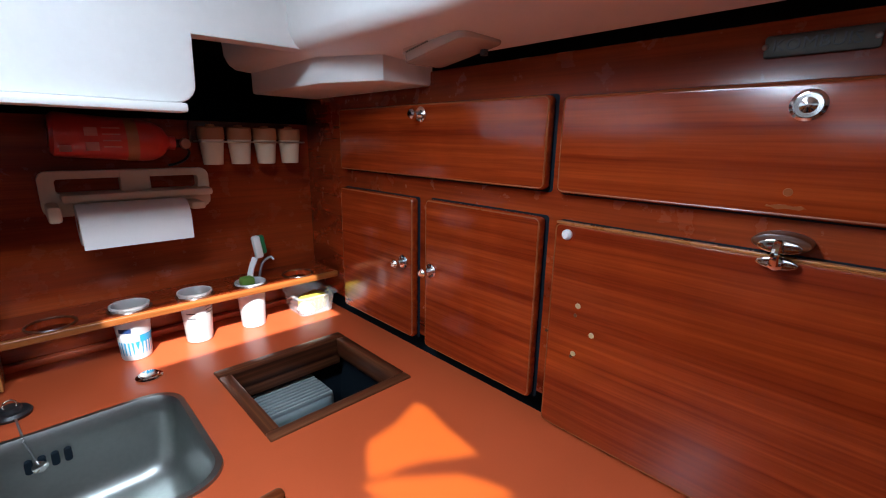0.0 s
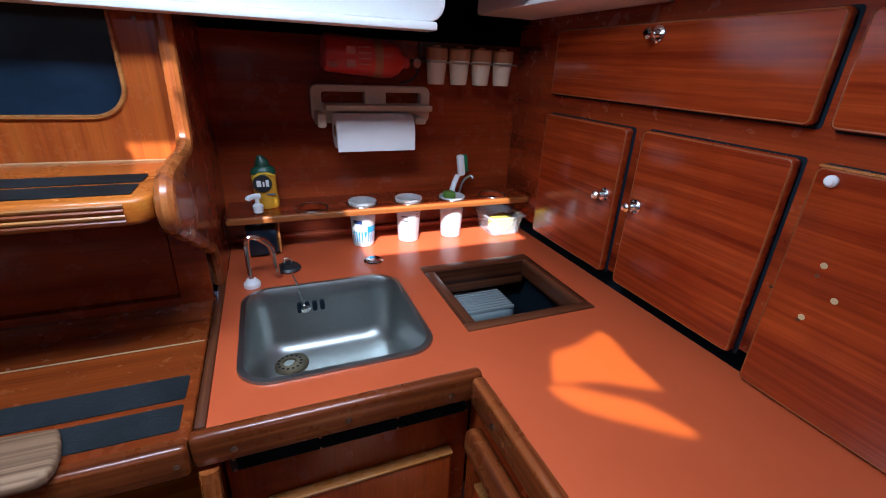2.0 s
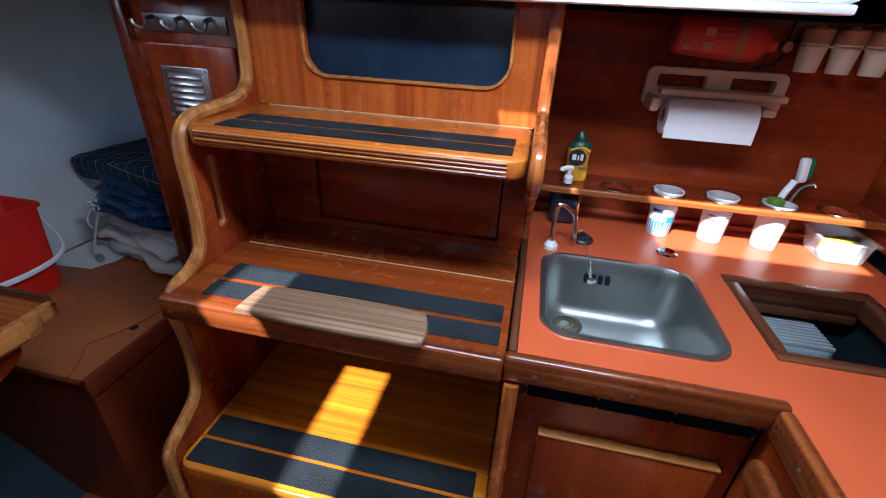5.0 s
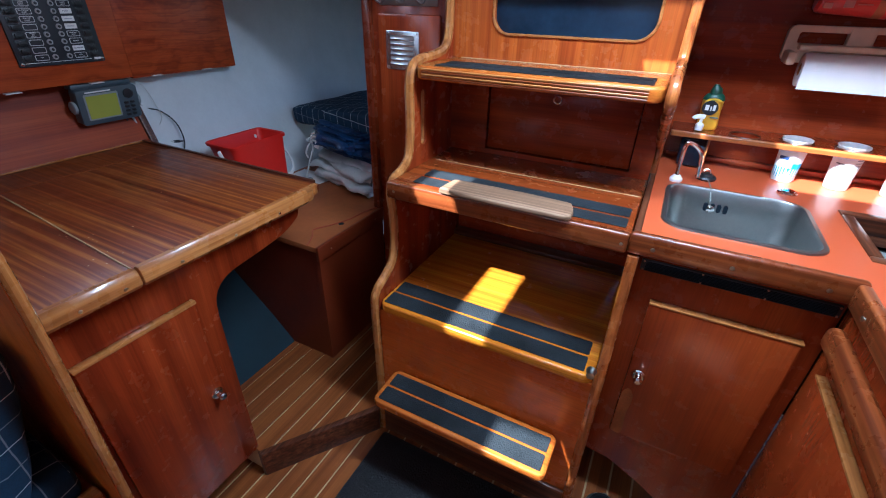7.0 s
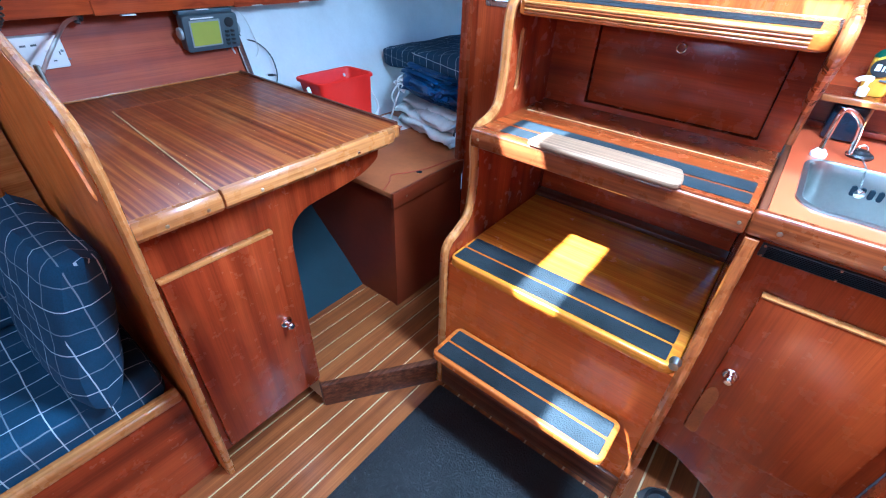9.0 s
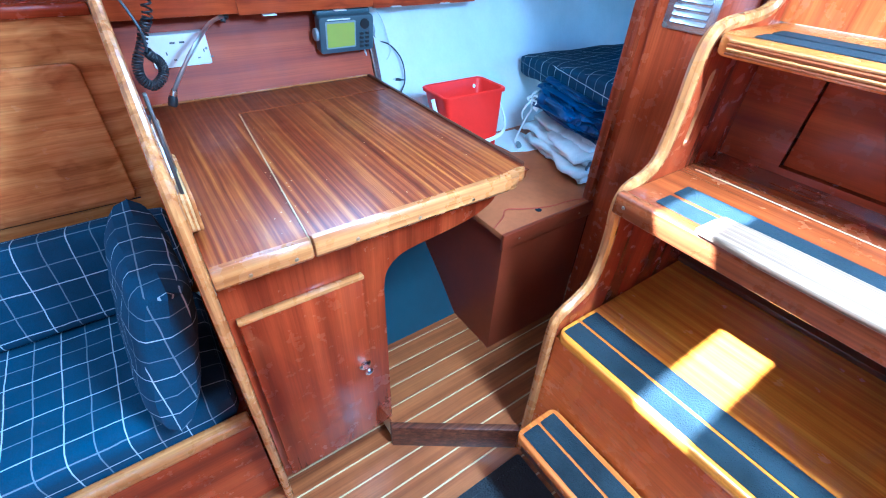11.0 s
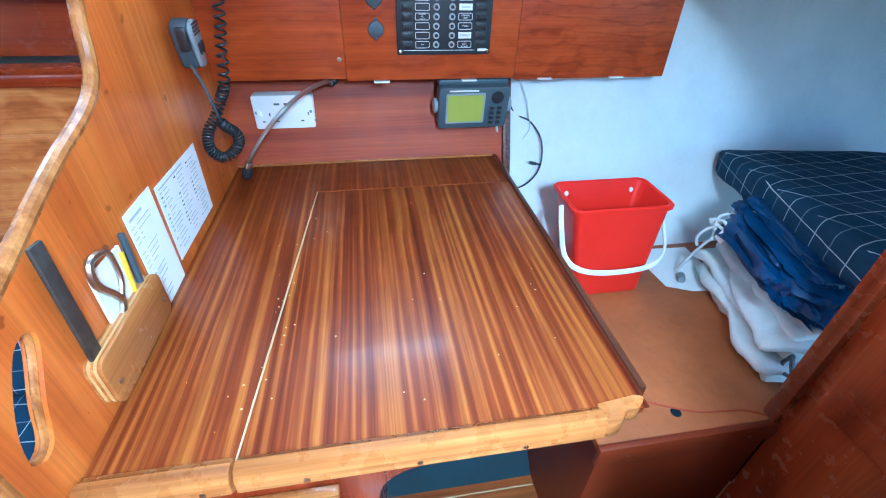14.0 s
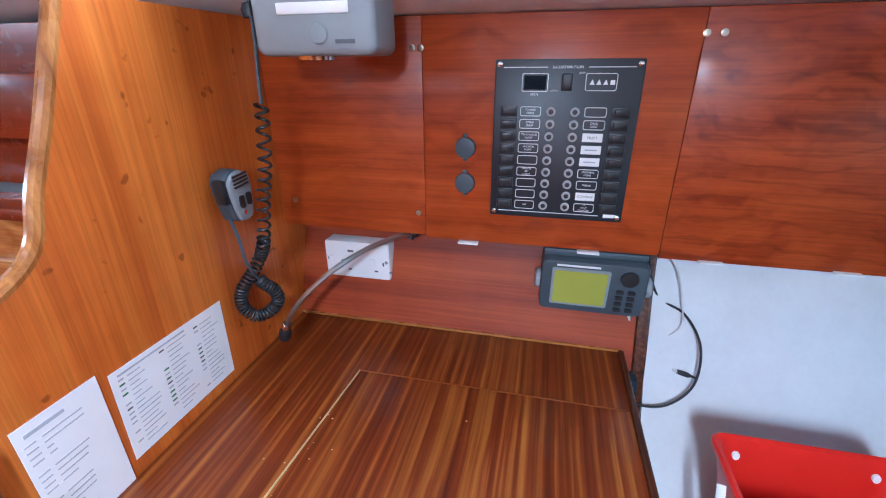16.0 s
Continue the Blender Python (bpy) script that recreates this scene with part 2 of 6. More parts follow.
GRP = plain("white_gelcoat", (0.80, 0.80, 0.78), 0.32, vary=0.03, relief=0.05)
LINER = plain("white_hull_liner", (0.66, 0.675, 0.68), 0.6, vary=0.06, grain=90.0, relief=0.3)
GRIP = plain("grit_strip", (0.021, 0.026, 0.030), 0.75, vary=0.4, grain=240.0, relief=1.0, spec=0.2)
for node in GRIP.node_tree.nodes:
    if node.type == "BUMP":
        node.inputs["Distance"].default_value = 0.004
RUBBER = plain("rubber_mat", (0.012, 0.013, 0.014), 0.36, vary=0.3, grain=150.0, relief=1.0)
for node in RUBBER.node_tree.nodes:
    if node.type == "BUMP":
        node.inputs["Distance"].default_value = 0.006
BLACK = plain("black_plastic", (0.018, 0.019, 0.021), 0.4)
# Near-black for slots and unlit recesses; the shade is in the colour.
VOID = plain("black_and_recess_shade", (0.008, 0.014, 0.021), 0.8, spec=0.15)
SINK = plain("sink_steel", (0.42, 0.44, 0.42), 0.35, 1.0, vary=0.10, grain=130.0, relief=0.06)
ALU = plain("polished_vent_plate", (0.66, 0.67, 0.68), 0.24, 0.95, vary=0.06)
DRAIN = plain("tarnished_drain", (0.20, 0.155, 0.095), 0.4, 0.9, vary=0.3)
STEEL = plain("brushed_steel", (0.39, 0.41, 0.40), 0.32, 1.0, vary=0.08, grain=240.0, relief=0.05)
CHROME = plain("chrome", (0.78, 0.77, 0.75), 0.08, 1.0, vary=0.03, relief=0.0)
BRASS = plain("worn_plate", (0.55, 0.50, 0.40), 0.3, 1.0, vary=0.15)
CREAM = plain("cream_plastic", (0.72, 0.60, 0.44), 0.4, vary=0.05)
WHITE = plain("white_plastic", (0.80, 0.80, 0.79), 0.35, vary=0.03)
TUBWHITE = plain("thin_white_plastic", (0.82, 0.82, 0.80), 0.35, vary=0.03)
glow = TUBWHITE.node_tree.nodes["Principled BSDF"]
glow.inputs["Subsurface Weight"].default_value = 0.7
glow.inputs["Subsurface Radius"].default_value = (0.03, 0.03, 0.03)
glow.inputs["Subsurface Scale"].default_value = 1.0
PAPER = plain("white_paper", (0.83, 0.83, 0.82), 0.8, vary=0.03)
TISSUE = plain("kitchen_paper", (0.85, 0.84, 0.82), 0.9, vary=0.03, grain=400, relief=0.5)
RING = plain("breaker_ring", (0.42, 0.42, 0.42), 0.35)
PRINT = plain("pale_print", (0.46, 0.49, 0.53), 0.8)
INK = plain("grey_ink", (0.12, 0.13, 0.14), 0.8)
RED = plain("red_plastic", (0.66, 0.016, 0.008), 0.35, vary=0.05)
EXTRED = plain("extinguisher_red", (0.60, 0.045, 0.03), 0.3, vary=0.08)
GREY = plain("grey_casing", (0.25, 0.28, 0.29), 0.45, vary=0.06)
SLATE = plain("slate_casing", (0.055, 0.075, 0.09), 0.45, vary=0.06)
PANELBLK = plain("panel_black", (0.012, 0.016, 0.022), 0.42, vary=0.1)
LCD = plain("lcd_screen", (0.36, 0.38, 0.06), 0.2, vary=0.03)
YELLOW = plain("yellow_plastic", (0.80, 0.52, 0.03), 0.35)
GREEN = plain("green_plastic", (0.02, 0.16, 0.06), 0.35)
BLUE = plain("blue_print", (0.03, 0.33, 0.62), 0.45)
NAVYP = plain("dark_blue_print", (0.02, 0.05, 0.16), 0.45)
CORD = plain("white_cord", (0.66, 0.66, 0.64), 0.8)
SAIL = plain("grey_sailcloth", (0.66, 0.68, 0.66), 0.75, vary=0.12, grain=40, relief=0.3)
NYLON = plain("navy_nylon", (0.012, 0.045, 0.13), 0.36, vary=0.2, grain=24, relief=1.0)
# Green lining colour, darkened to hold the shade under the table.
CARPET = plain("lining_green_and_shade", (0.012, 0.030, 0.040), 0.9, vary=0.2, grain=500, relief=0.6)
CLOTH = plaid("blue_check_cloth", (0.021, 0.053, 0.098), (0.50, 0.54, 0.57))
TUB = clear("translucent_tub", (0.80, 0.84, 0.86), 0.3, 0.0, 0.6)
TRAY = clear("clear_tray", (0.80, 0.84, 0.85), 0.12, 0.0, 0.2)
LENS = clear("lamp_lens", (0.95, 0.9, 0.85), 0.25, 0.6)
SMOKE = clear("smoked_plastic", (0.02, 0.035, 0.06), 0.12, 0.6)
TARNISH = plain("bronze_plate", (0.10, 0.105, 0.095), 0.4, 0.8, vary=0.2)

# Tint for the added pane that colours the worktop light patches.
AMBER = bpy.data.materials.new("patch_pane_tint")
AMBER.use_nodes = True
see = AMBER.node_tree.nodes.new("ShaderNodeBsdfTransparent")
see.inputs[0].default_value = (0.74, 0.73, 0.32, 1)
AMBER.node_tree.links.new(see.outputs[0], AMBER.node_tree.nodes["Material Output"].inputs[0])

# ---- building helpers ----
ROOT = {}


def finish(bm, name, material, base):
    bmesh.ops.recalc_face_normals(bm, faces=bm.faces)
    for f in bm.faces:
        f.smooth = True
    for e in bm.edges:
        if len(e.link_faces) == 2 and e.calc_face_angle(0) > 0.62:
            e.smooth = False
    bmesh.ops.translate(bm, verts=bm.verts, vec=-Vector(base))
    me = bpy.data.meshes.new(name)
    bm.to_mesh(me)
    bm.free()
    me.materials.append(material)
    return me


def thing(name, base, label, category, group="", kind=""):
    ob = new(name)
    ob.empty_display_size = 0.05
    ob.location = base
    ROOT[ob] = Vector(base)
    return tagged(ob, label, category, group, kind)


def part(name, bm, material, parent, label=""):
    ob = new(name, finish(bm, name, material, ROOT[parent]))
    ob.parent = parent
    ROOT[ob] = ROOT[parent]
    return tagged(ob, label)


def solid(name, bm, material, label, category, group="", kind=""):
    xs = [v.co for v in bm.verts]
    base = (sum(v.x for v in xs) / len(xs), sum(v.y for v in xs) / len(xs), min(v.z for v in xs))
    if kind == "structure":
        base = (0, 0, 0)
    ob = new(name, finish(bm, name, material, base))
    ob.location = base
    ROOT[ob] = Vector(base)
    return tagged(ob, label, category, group, kind)


def box(x0, x1, y0, y1, z0, z1, b=0.0, seg=2):
    bm = bmesh.new()
    bmesh.ops.create_cube(bm, size=1)
    bmesh.ops.scale(bm, verts=bm.verts, vec=(x1 - x0, y1 - y0, z1 - z0))
    bmesh.ops.translate(bm, verts=bm.verts, vec=((x0 + x1) / 2, (y0 + y1) / 2, (z0 + z1) / 2))
    if b:
        bmesh.ops.bevel(bm, geom=list(bm.edges), offset=b, segments=seg, profile=0.5, affect="EDGES", clamp_overlap=True)
    return bm


def join(*bms):
    out = bms[0]
    for b in bms[1:]:
        me = bpy.data.meshes.new("tmp")
        b.to_mesh(me)
        b.free()
        out.from_mesh(me)
        bpy.data.meshes.remove(me)
    return out


def moved(bm, m):
    bmesh.ops.transform(bm, matrix=m, verts=bm.verts)
    return bm


def rrect(u0, u1, v0, v1, r, n=6):
    pts = []
    for cu, cv, a0 in ((u1 - r, v1 - r, 0), (u0 + r, v1 - r, 90), (u0 + r, v0 + r, 180), (u1 - r, v0 + r, 270)):
        for k in range(n + 1):
            a = radians(a0 + 90 * k / n)
            pts.append((cu + r * math.cos(a), cv + r * math.sin(a)))
    return pts


def spline(pts, n=5):
    out = []
    for i in range(len(pts) - 1):
        p0, p1, p2, p3 = (Vector(pts[max(0, min(len(pts) - 1, i + k))]) for k in (-1, 0, 1, 2))
        for k in range(n):
            t = k / n
            out.append(tuple(0.5 * (2 * p1 + (p2 - p0) * t + (2 * p0 - 5 * p1 + 4 * p2 - p3) * t * t + (3 * p1 - p0 - 3 * p2 + p3) * t ** 3)))
    out.append(tuple(pts[-1]))
    return out


def lift(axis, u, v, w):
    return {"x": (w, u, v), "y": (u, w, v), "z": (u, v, w)}[axis]


def slab(outline, axis, a, b, holes=(), bev=0.0, seg=2):
    """An outline, with or without holes, pushed along an axis from a to b."""
    bm = bmesh.new()
    loops = []
    for pts in (outline, *holes):
        vs = [bm.verts.new(lift(axis, u, v, a)) for u, v in pts]
        loops.append(vs)
    if holes:
        es = []
        for vs in loops:
            es += [bm.edges.new((vs[i], vs[(i + 1) % len(vs)])) for i in range(len(vs))]
        bmesh.ops.triangle_fill(bm, use_beauty=True, use_dissolve=False, edges=es)
    else:
        bm.faces.new(loops[0])
    r = bmesh.ops.extrude_face_region(bm, geom=list(bm.faces))
    vec = lift(axis, 0, 0, b - a)
    bmesh.ops.translate(bm, verts=[g for g in r["geom"] if isinstance(g, bmesh.types.BMVert)], vec=vec)
    bmesh.ops.recalc_face_normals(bm, faces=bm.faces)
    if bev:
        n = Vector(lift(axis, 0, 0, 1))
        es = [e for e in bm.edges if len(e.link_faces) == 2 and sorted(abs(f.normal.dot(n)) > 0.9 for f in e.link_faces) == [False, True]]
        bmesh.ops.bevel(bm, geom=es, offset=bev, segments=seg, profile=0.5, affect="EDGES", clamp_overlap=True)
    return bm


def lathe(profile, at, axis="z", seg=20):
    """A turned shape: (radius, height) pairs round an axis."""
    bm = bmesh.new()
    rows = []
    for r, h in profile:
        if r < 1e-5:
            rows.append([bm.verts.new((0, 0, h))])
        else:
            rows.append([bm.verts.new((r * math.cos(2 * math.pi * k / seg), r * math.sin(2 * math.pi * k / seg), h)) for k in range(seg)])
    for lo, hi in zip(rows, rows[1:]):
        for k in range(seg):
            q = [lo[k % len(lo)], lo[(k + 1) % len(lo)], hi[(k + 1) % len(hi)], hi[k % len(hi)]]
            q = list(dict.fromkeys(q))
            if len(q) > 2:
                bm.faces.new(q)
    way = {"z": (0, 0, 1), "y": (0, 1, 0), "x": (1, 0, 0), "-x": (-1, 0, 0), "-y": (0, -1, 0)}.get(axis, axis)
    m = Matrix.Translation(at) @ Vector(way).to_track_quat("Z", "Y").to_matrix().to_4x4()
    return moved(bm, m)


def tube(pts, r, seg=8, closed=False, flat=1.0):
    """A round bar along a line of points."""
    bm = bmesh.new()
    P = [Vector(p) for p in pts]
    n = len(P)
    up = None
    rings = []
    for i in range(n):
        a, b = (P[(i - 1) % n], P[(i + 1) % n]) if closed else (P[max(0, i - 1)], P[min(n - 1, i + 1)])
        d = (b - a).normalized()
        if up is None:
            up = d.orthogonal().normalized()
        up = (up - d * up.dot(d)).normalized()
        side = d.cross(up)
        rad = r(i / max(1, n - 1)) if callable(r) else r
        rings.append([bm.verts.new(P[i] + rad * (math.cos(2 * math.pi * k / seg) * up + flat * math.sin(2 * math.pi * k / seg) * side)) for k in range(seg)])
    for i in range(n if closed else n - 1):
        A, B = rings[i], rings[(i + 1) % n]
        for k in range(seg):
            bm.faces.new((A[k], A[(k + 1) % seg], B[(k + 1) % seg], B[k]))
    if not closed:
        bm.faces.new(rings[0][::-1])
        bm.faces.new(rings[-1])
    return bm


def lettering(name, words, size, m, material, parent, depth=0.0006):
    """Raised letters of the built-in font, centred on a pose."""
    cu = bpy.data.curves.new(name, "FONT")
    cu.body, cu.size, cu.extrude, cu.align_x, cu.align_y, cu.resolution_u = words, size, depth, "CENTER", "CENTER", 2
    tmp = new(name, cu)
    me = bpy.data.meshes.new_from_object(tmp)
    bpy.data.objects.remove(tmp)
    bm = bmesh.new()
    bm.from_mesh(me)
    bpy.data.meshes.remove(me)
    return part(name, moved(bm, m), material, parent)


FACE_FORE = Matrix(((1, 0, 0, 0), (0, 0, -1, 0), (0, 1, 0, 0), (0, 0, 0, 1)))   # a face that looks along -y
FACE_PORT = Matrix(((0, 0, -1, 0), (-1, 0, 0, 0), (0, 1, 0, 0), (0, 0, 0, 1)))  # a face that looks along -x
FACE_STAR = Matrix(((0, 0, 1, 0), (1, 0, 0, 0), (0, 1, 0, 0), (0, 0, 0, 1)))    # a face that looks along +x
FACE_AFT = Matrix(((-1, 0, 0, 0), (0, 0, 1, 0), (0, 1, 0, 0), (0, 0, 0, 1)))    # a face that looks along +y


def knob(parent, at, axis, r=0.016):
    k = part("knob", lathe([(r, 0), (r, 0.003), (r * 0.86, 0.005), (r * 0.8, 0.0055), (r * 0.45, 0.006), (r * 0.4, 0.016), (r * 0.62, 0.022), (r * 0.62, 0.027), (r * 0.4, 0.031), (0, 0.032)], at, axis), CHROME, parent, "small round chrome knob")
    return k


def screw(parent, at, axis, r=0.0035, material=None):
    return part("screw", lathe([(r, 0), (r, 0.0008), (r * 0.6, 0.0018), (0, 0.002)], at, axis, 10), material or BRASS, parent)

# ---- setting ----
floor = solid("floor", join(box(-1.3, 0.87, -3.4, 0.67, -0.05, -0.0005), slab([(-0.885, -0.433), (-0.665, -0.115), (-0.665, 0.6), (-1.5, 0.6), (-1.5, -0.433)], "z", -0.004, 0.094)), CAULK, "narrow teak strips with pale seams", "floor", kind="structure")
solid("floor_riser", slab([(-0.893, -0.44), (-0.871, -0.445), (-0.648, -0.122), (-0.66, -0.10)], "z", 0.0, 0.106, bev=0.003), DARK_Y, "dark wooden edge of the raised floor", "riser", kind="structure")
solid("wall_aft", box(-0.03, 0.866, 0.67, 0.70, 0.90, 1.437), WAX, "dark varnished mahogany bulkhead behind the galley", "wall", kind="structure")
galley_wall = solid("wall_galley", box(0.826, 0.85, -2.4, 0.67, 0.968, 1.53, 0.003), WAY, "varnished mahogany locker front along the galley", "wall", kind="structure")
# Near-black sheets carry the shade in the locker gap and aft recess.
solid("locker_gap", box(0.866, 0.89, -2.4, 0.97, -0.05, 1.66), VOID, "near-black sheet for the shade under and over the lockers", "wall", kind="structure")
solid("dark_recess", join(box(-0.7, 0.866, 0.95, 0.97, 1.40, 1.62), box(0.02, 0.866, 0.702, 0.949, 1.40, 1.43)), VOID, "near-black sheets for the shaded space above the galley bulkhead", "wall", kind="structure")
solid("wall_nav", slab([(-1.70, 0.75), (-1.746, 0.876), (-1.832, 1.12), (-1.86, 1.12), (-1.78, 0.876), (-1.73, 0.75)], "y", -0.76, -0.003), wood("matt_mahogany", "y", (0.16, 0.017, 0.003), (0.32, 0.044, 0.006), (0.44, 0.078, 0.011), rough=0.5, coat=0.0), "varnished mahogany panel behind the chart table", "wall", kind="structure")
solid("hull_side", slab([(-1.44, 0.05), (-1.53, 0.35), (-1.575, 0.613), (-1.685, 0.74), (-1.750, 0.86), (-1.82, 1.1), (-1.86, 1.35), (-1.88, 1.6), (-1.93, 1.6), (-1.91, 1.35), (-1.87, 1.1), (-1.80, 0.84), (-1.66, 0.6), (-1.48, 0.05)], "y", 0.024, 1.7), LINER, "white painted inside of the hull", "wall", kind="structure")
solid("hull_side_fore", box(-2.0, -1.95, -3.4, 0.024, -0.05, 1.62), LINER, "white hull side behind the lockers", "wall", kind="structure")
# Unseen wall, added to close the cabin's fore end.
solid("wall_fore", box(-2.0, 0.87, -3.44, -3.40, -0.05, 1.85), WAX, "unseen mahogany bulkhead closing the fore end", "wall", kind="structure")
solid("wall_berth_end", box(-2.0, -0.6, 1.70, 1.74, -0.05, 1.62), LINER, "white end of the quarter berth", "wall", kind="structure")
solid("nav_side_post", slab([(-1.700, 0.75), (-1.735, 0.876), (-1.818, 1.105), (-1.92, 1.105), (-1.92, 0.75)], "y", -0.002, 0.022, bev=0.003), DARK_X, "dark wooden edge of the chart table back", "trim", kind="structure")
# Outlines of the worktop light patches, projected up to the roof.
PATCH_A = [(0.353, -0.694), (0.363, -0.715), (0.348, -0.783), (0.339, -0.862), (0.3, -0.841), (0.268, -0.819), (0.235, -0.805), (0.209, -0.803), (0.186, -0.79), (0.21, -0.748), (0.23, -0.724), (0.29, -0.717)]
PATCH_B = [(0.171, -0.792), (0.21, -0.808), (0.249, -0.841), (0.288, -0.872), (0.306, -0.909), (0.317, -0.948), (0.295, -0.944), (0.263, -0.918), (0.216, -0.88), (0.188, -0.853), (0.174, -0.822)]
# Roof holes are out of view, cut to throw the sun patches.
solid("ceiling", slab([(-1.56, -3.4), (0.64, -3.4), (0.64, 0.31), (-1.56, 0.31)], "z", 1.75, 1.80, holes=([(-0.34, -0.34), (0.50, -0.34), (0.50, 0.09), (-0.34, 0.09)], [(-0.895, -1.20), (-0.762, -1.20), (-0.762, -0.60), (-0.895, -0.60)], [(-0.80, -1.55), (-0.62, -1.55), (-0.62, -1.385), (-0.80, -1.385)], rrect(-0.62, -0.08, -3.15, -2.6, 0.05), [(0.10, -1.06), (0.43, -1.06), (0.43, -0.62), (0.10, -0.62)])), GRP, "white coachroof with unseen openings cut to shape the sun patches", "ceiling", kind="structure")
solid("ceiling_galley_side", slab([(0.797, 1.541), (0.63, 1.553), (0.615, 1.562), (0.605, 1.58), (0.59, 1.80), (0.66, 1.80), (0.67, 1.64), (0.89, 1.64), (0.89, 1.61), (0.797, 1.61)], "y", -3.4, 0.62), GRP, "white side deck over the galley lockers", "ceiling", kind="structure")
solid("ceiling_nav_side", slab([(-2.0, 1.506), (-1.74, 1.506), (-1.60, 1.56), (-1.57, 1.60), (-1.50, 1.80), (-1.57, 1.80), (-1.64, 1.64), (-2.0, 1.60)], "y", -3.4, 1.7), GRP, "white side deck over the chart table", "ceiling", kind="structure")
solid("ceiling_berth", box(-1.9, -0.6, 0.319, 1.7, 1.50, 1.55), LINER, "white deckhead over the quarter berth", "ceiling", kind="structure")
# Deckhead coloured near-black for the shade over the galley corner.
solid("ceiling_galley_aft", box(-0.64, 0.89, 0.319, 0.97, 1.62, 1.66), VOID, "deckhead over the galley corner, its shade painted near-black", "ceiling", kind="structure")
solid("deck_beam_block", slab([(0.665, 0.30), (0.70, 0.20), (0.72, 0.16), (0.83, 0.15), (0.83, 0.62), (0.665, 0.62)], "z", 1.502, 1.556, bev=0.006), GRP, "white moulded block under the side deck", "ceiling", kind="structure")
hood = solid("companionway_face", slab([(-1.5, 1.450), (0.41, 1.450)] + [(0.415 + 0.03 * math.sin(radians(a)), 1.480 - 0.03 * math.cos(radians(a))) for a in (15, 35, 55, 75, 90)] + [(0.447, 1.552), (0.645, 1.556), (0.645, 1.80), (-1.5, 1.80)], "y", 0.28, 0.318, bev=0.005), GRP, "white moulded face under the companionway", "wall", kind="structure")
solid("companionway_lip", box(-0.95, 0.428, 0.270, 0.316, 1.436, 1.450, 0.004), GRP, "thin pale lip along the lower edge of the companionway", "trim", kind="structure")
solid("wall_galley_fore", box(0.42, 0.87, -2.44, -2.40, -0.05, 1.60), WAX, "mahogany partition at the end of the galley", "wall", kind="structure")
# Added pane and stencil, out of view, throw the worktop light patches.
solid("deck_prism", box(0.085, 0.445, -1.075, -0.605, 1.801, 1.807), AMBER, "unseen amber pane added to tint the worktop light patches", "window", kind="structure")
solid("prism_mask", slab([(0.085, -1.075), (0.445, -1.075), (0.445, -0.605), (0.085, -0.605)], "z", 1.7465, 1.7480, holes=(PATCH_A, PATCH_B)), GRP, "unseen stencil with leaf-shaped cut-outs for the worktop light patches", "ceiling", kind="structure")
# Unseen plate and pane, added to trim the sun to its patches.
solid("hatch_lining", slab([(-0.36, -0.36), (0.52, -0.36), (0.52, 0.11), (-0.36, 0.11)], "z", 1.7470, 1.7490, holes=[[(-0.289, -0.238), (0.47, -0.238), (0.47, -0.078), (-0.172, -0.078), (-0.133, -0.005), (-0.158, -0.005), (-0.200, -0.085), (-0.289, -0.085)]]), GRP, "unseen thin plate cut to shape the sun on post and shelf", "ceiling", kind="structure")
solid("hatch_slide", slab([(-0.38, -0.37), (-0.015, -0.37), (-0.015, -0.10), (-0.188, -0.10), (-0.188, -0.17), (-0.38, -0.17)], "z", 1.803, 1.812), SMOKE, "unseen smoked pane added to block part of the sun", "window", kind="structure")
# Unseen dark panes set behind the lamps; no opening is cut.
for nm, x, y0, y1 in (("window_1", -1.545, -2.55, -0.95), ("window_2", 0.622, -2.55, -0.95), ("window_3", -1.545, -0.74, -0.14)):
    w = solid(nm, slab(rrect(y0, y1, 1.585, 1.735, 0.05), "x", x - 0.006, x + 0.006), SMOKE, "unseen long tinted cabin window behind a lamp", "window", kind="structure")

# ---- companionway steps ----
EDGE = [(-0.103, 0.0), (-0.103, 0.30), (-0.107, 0.55), (-0.092, 0.604), (-0.045, 0.63), (-0.004, 0.662), (0.012, 0.73), (0.012, 0.81), (0.003, 0.885), (0.022, 0.922), (0.07, 0.937), (0.104, 0.968), (0.116, 1.05), (0.115, 1.16), (0.13, 1.204), (0.17, 1.221), (0.28, 1.229), (0.335, 1.252), (0.352, 1.31), (0.352, 1.446)]
EDGE_R = [(-0.103, 0.0), (-0.103, 0.30), (-0.107, 0.55), (-0.06, 0.70), (-0.02, 0.88)]
EDGE_RT = [(0.432, 0.935), (0.424, 0.975), (0.402, 1.022), (0.365, 1.046), (0.26, 1.10), (0.155, 1.155), (0.118, 1.175), (0.106, 1.198), (0.114, 1.220), (0.14, 1.232), (0.22, 1.235), (0.30, 1.237), (0.330, 1.255), (0.336, 1.31), (0.338, 1.446)]
steps = thing("companionway_steps", (-0.32, 0.2, 0.0), "varnished mahogany companionway steps with black grip strips", "steps")
el = spline(EDGE)
side = part("side_panel", slab(el + [(0.62, 1.446), (0.62, 0.0)], "x", -0.655, -0.632, holes=[rrect(0.158, 0.190, 0.985, 1.145, 0.015)]), WAZ, steps)
part("edge_bead", tube([(-0.643, y, z) for y, z in el], 0.0135, 8), TRIM_Z, side, "pale varnished bead")
part("slot_lining", tube([(-0.6435, y, z) for y, z in rrect(0.157, 0.191, 0.984, 1.146, 0.016)], 0.006, 6, True), TRIM_Z, side, "pale lining of the grab slot")
er = spline(EDGE_R)
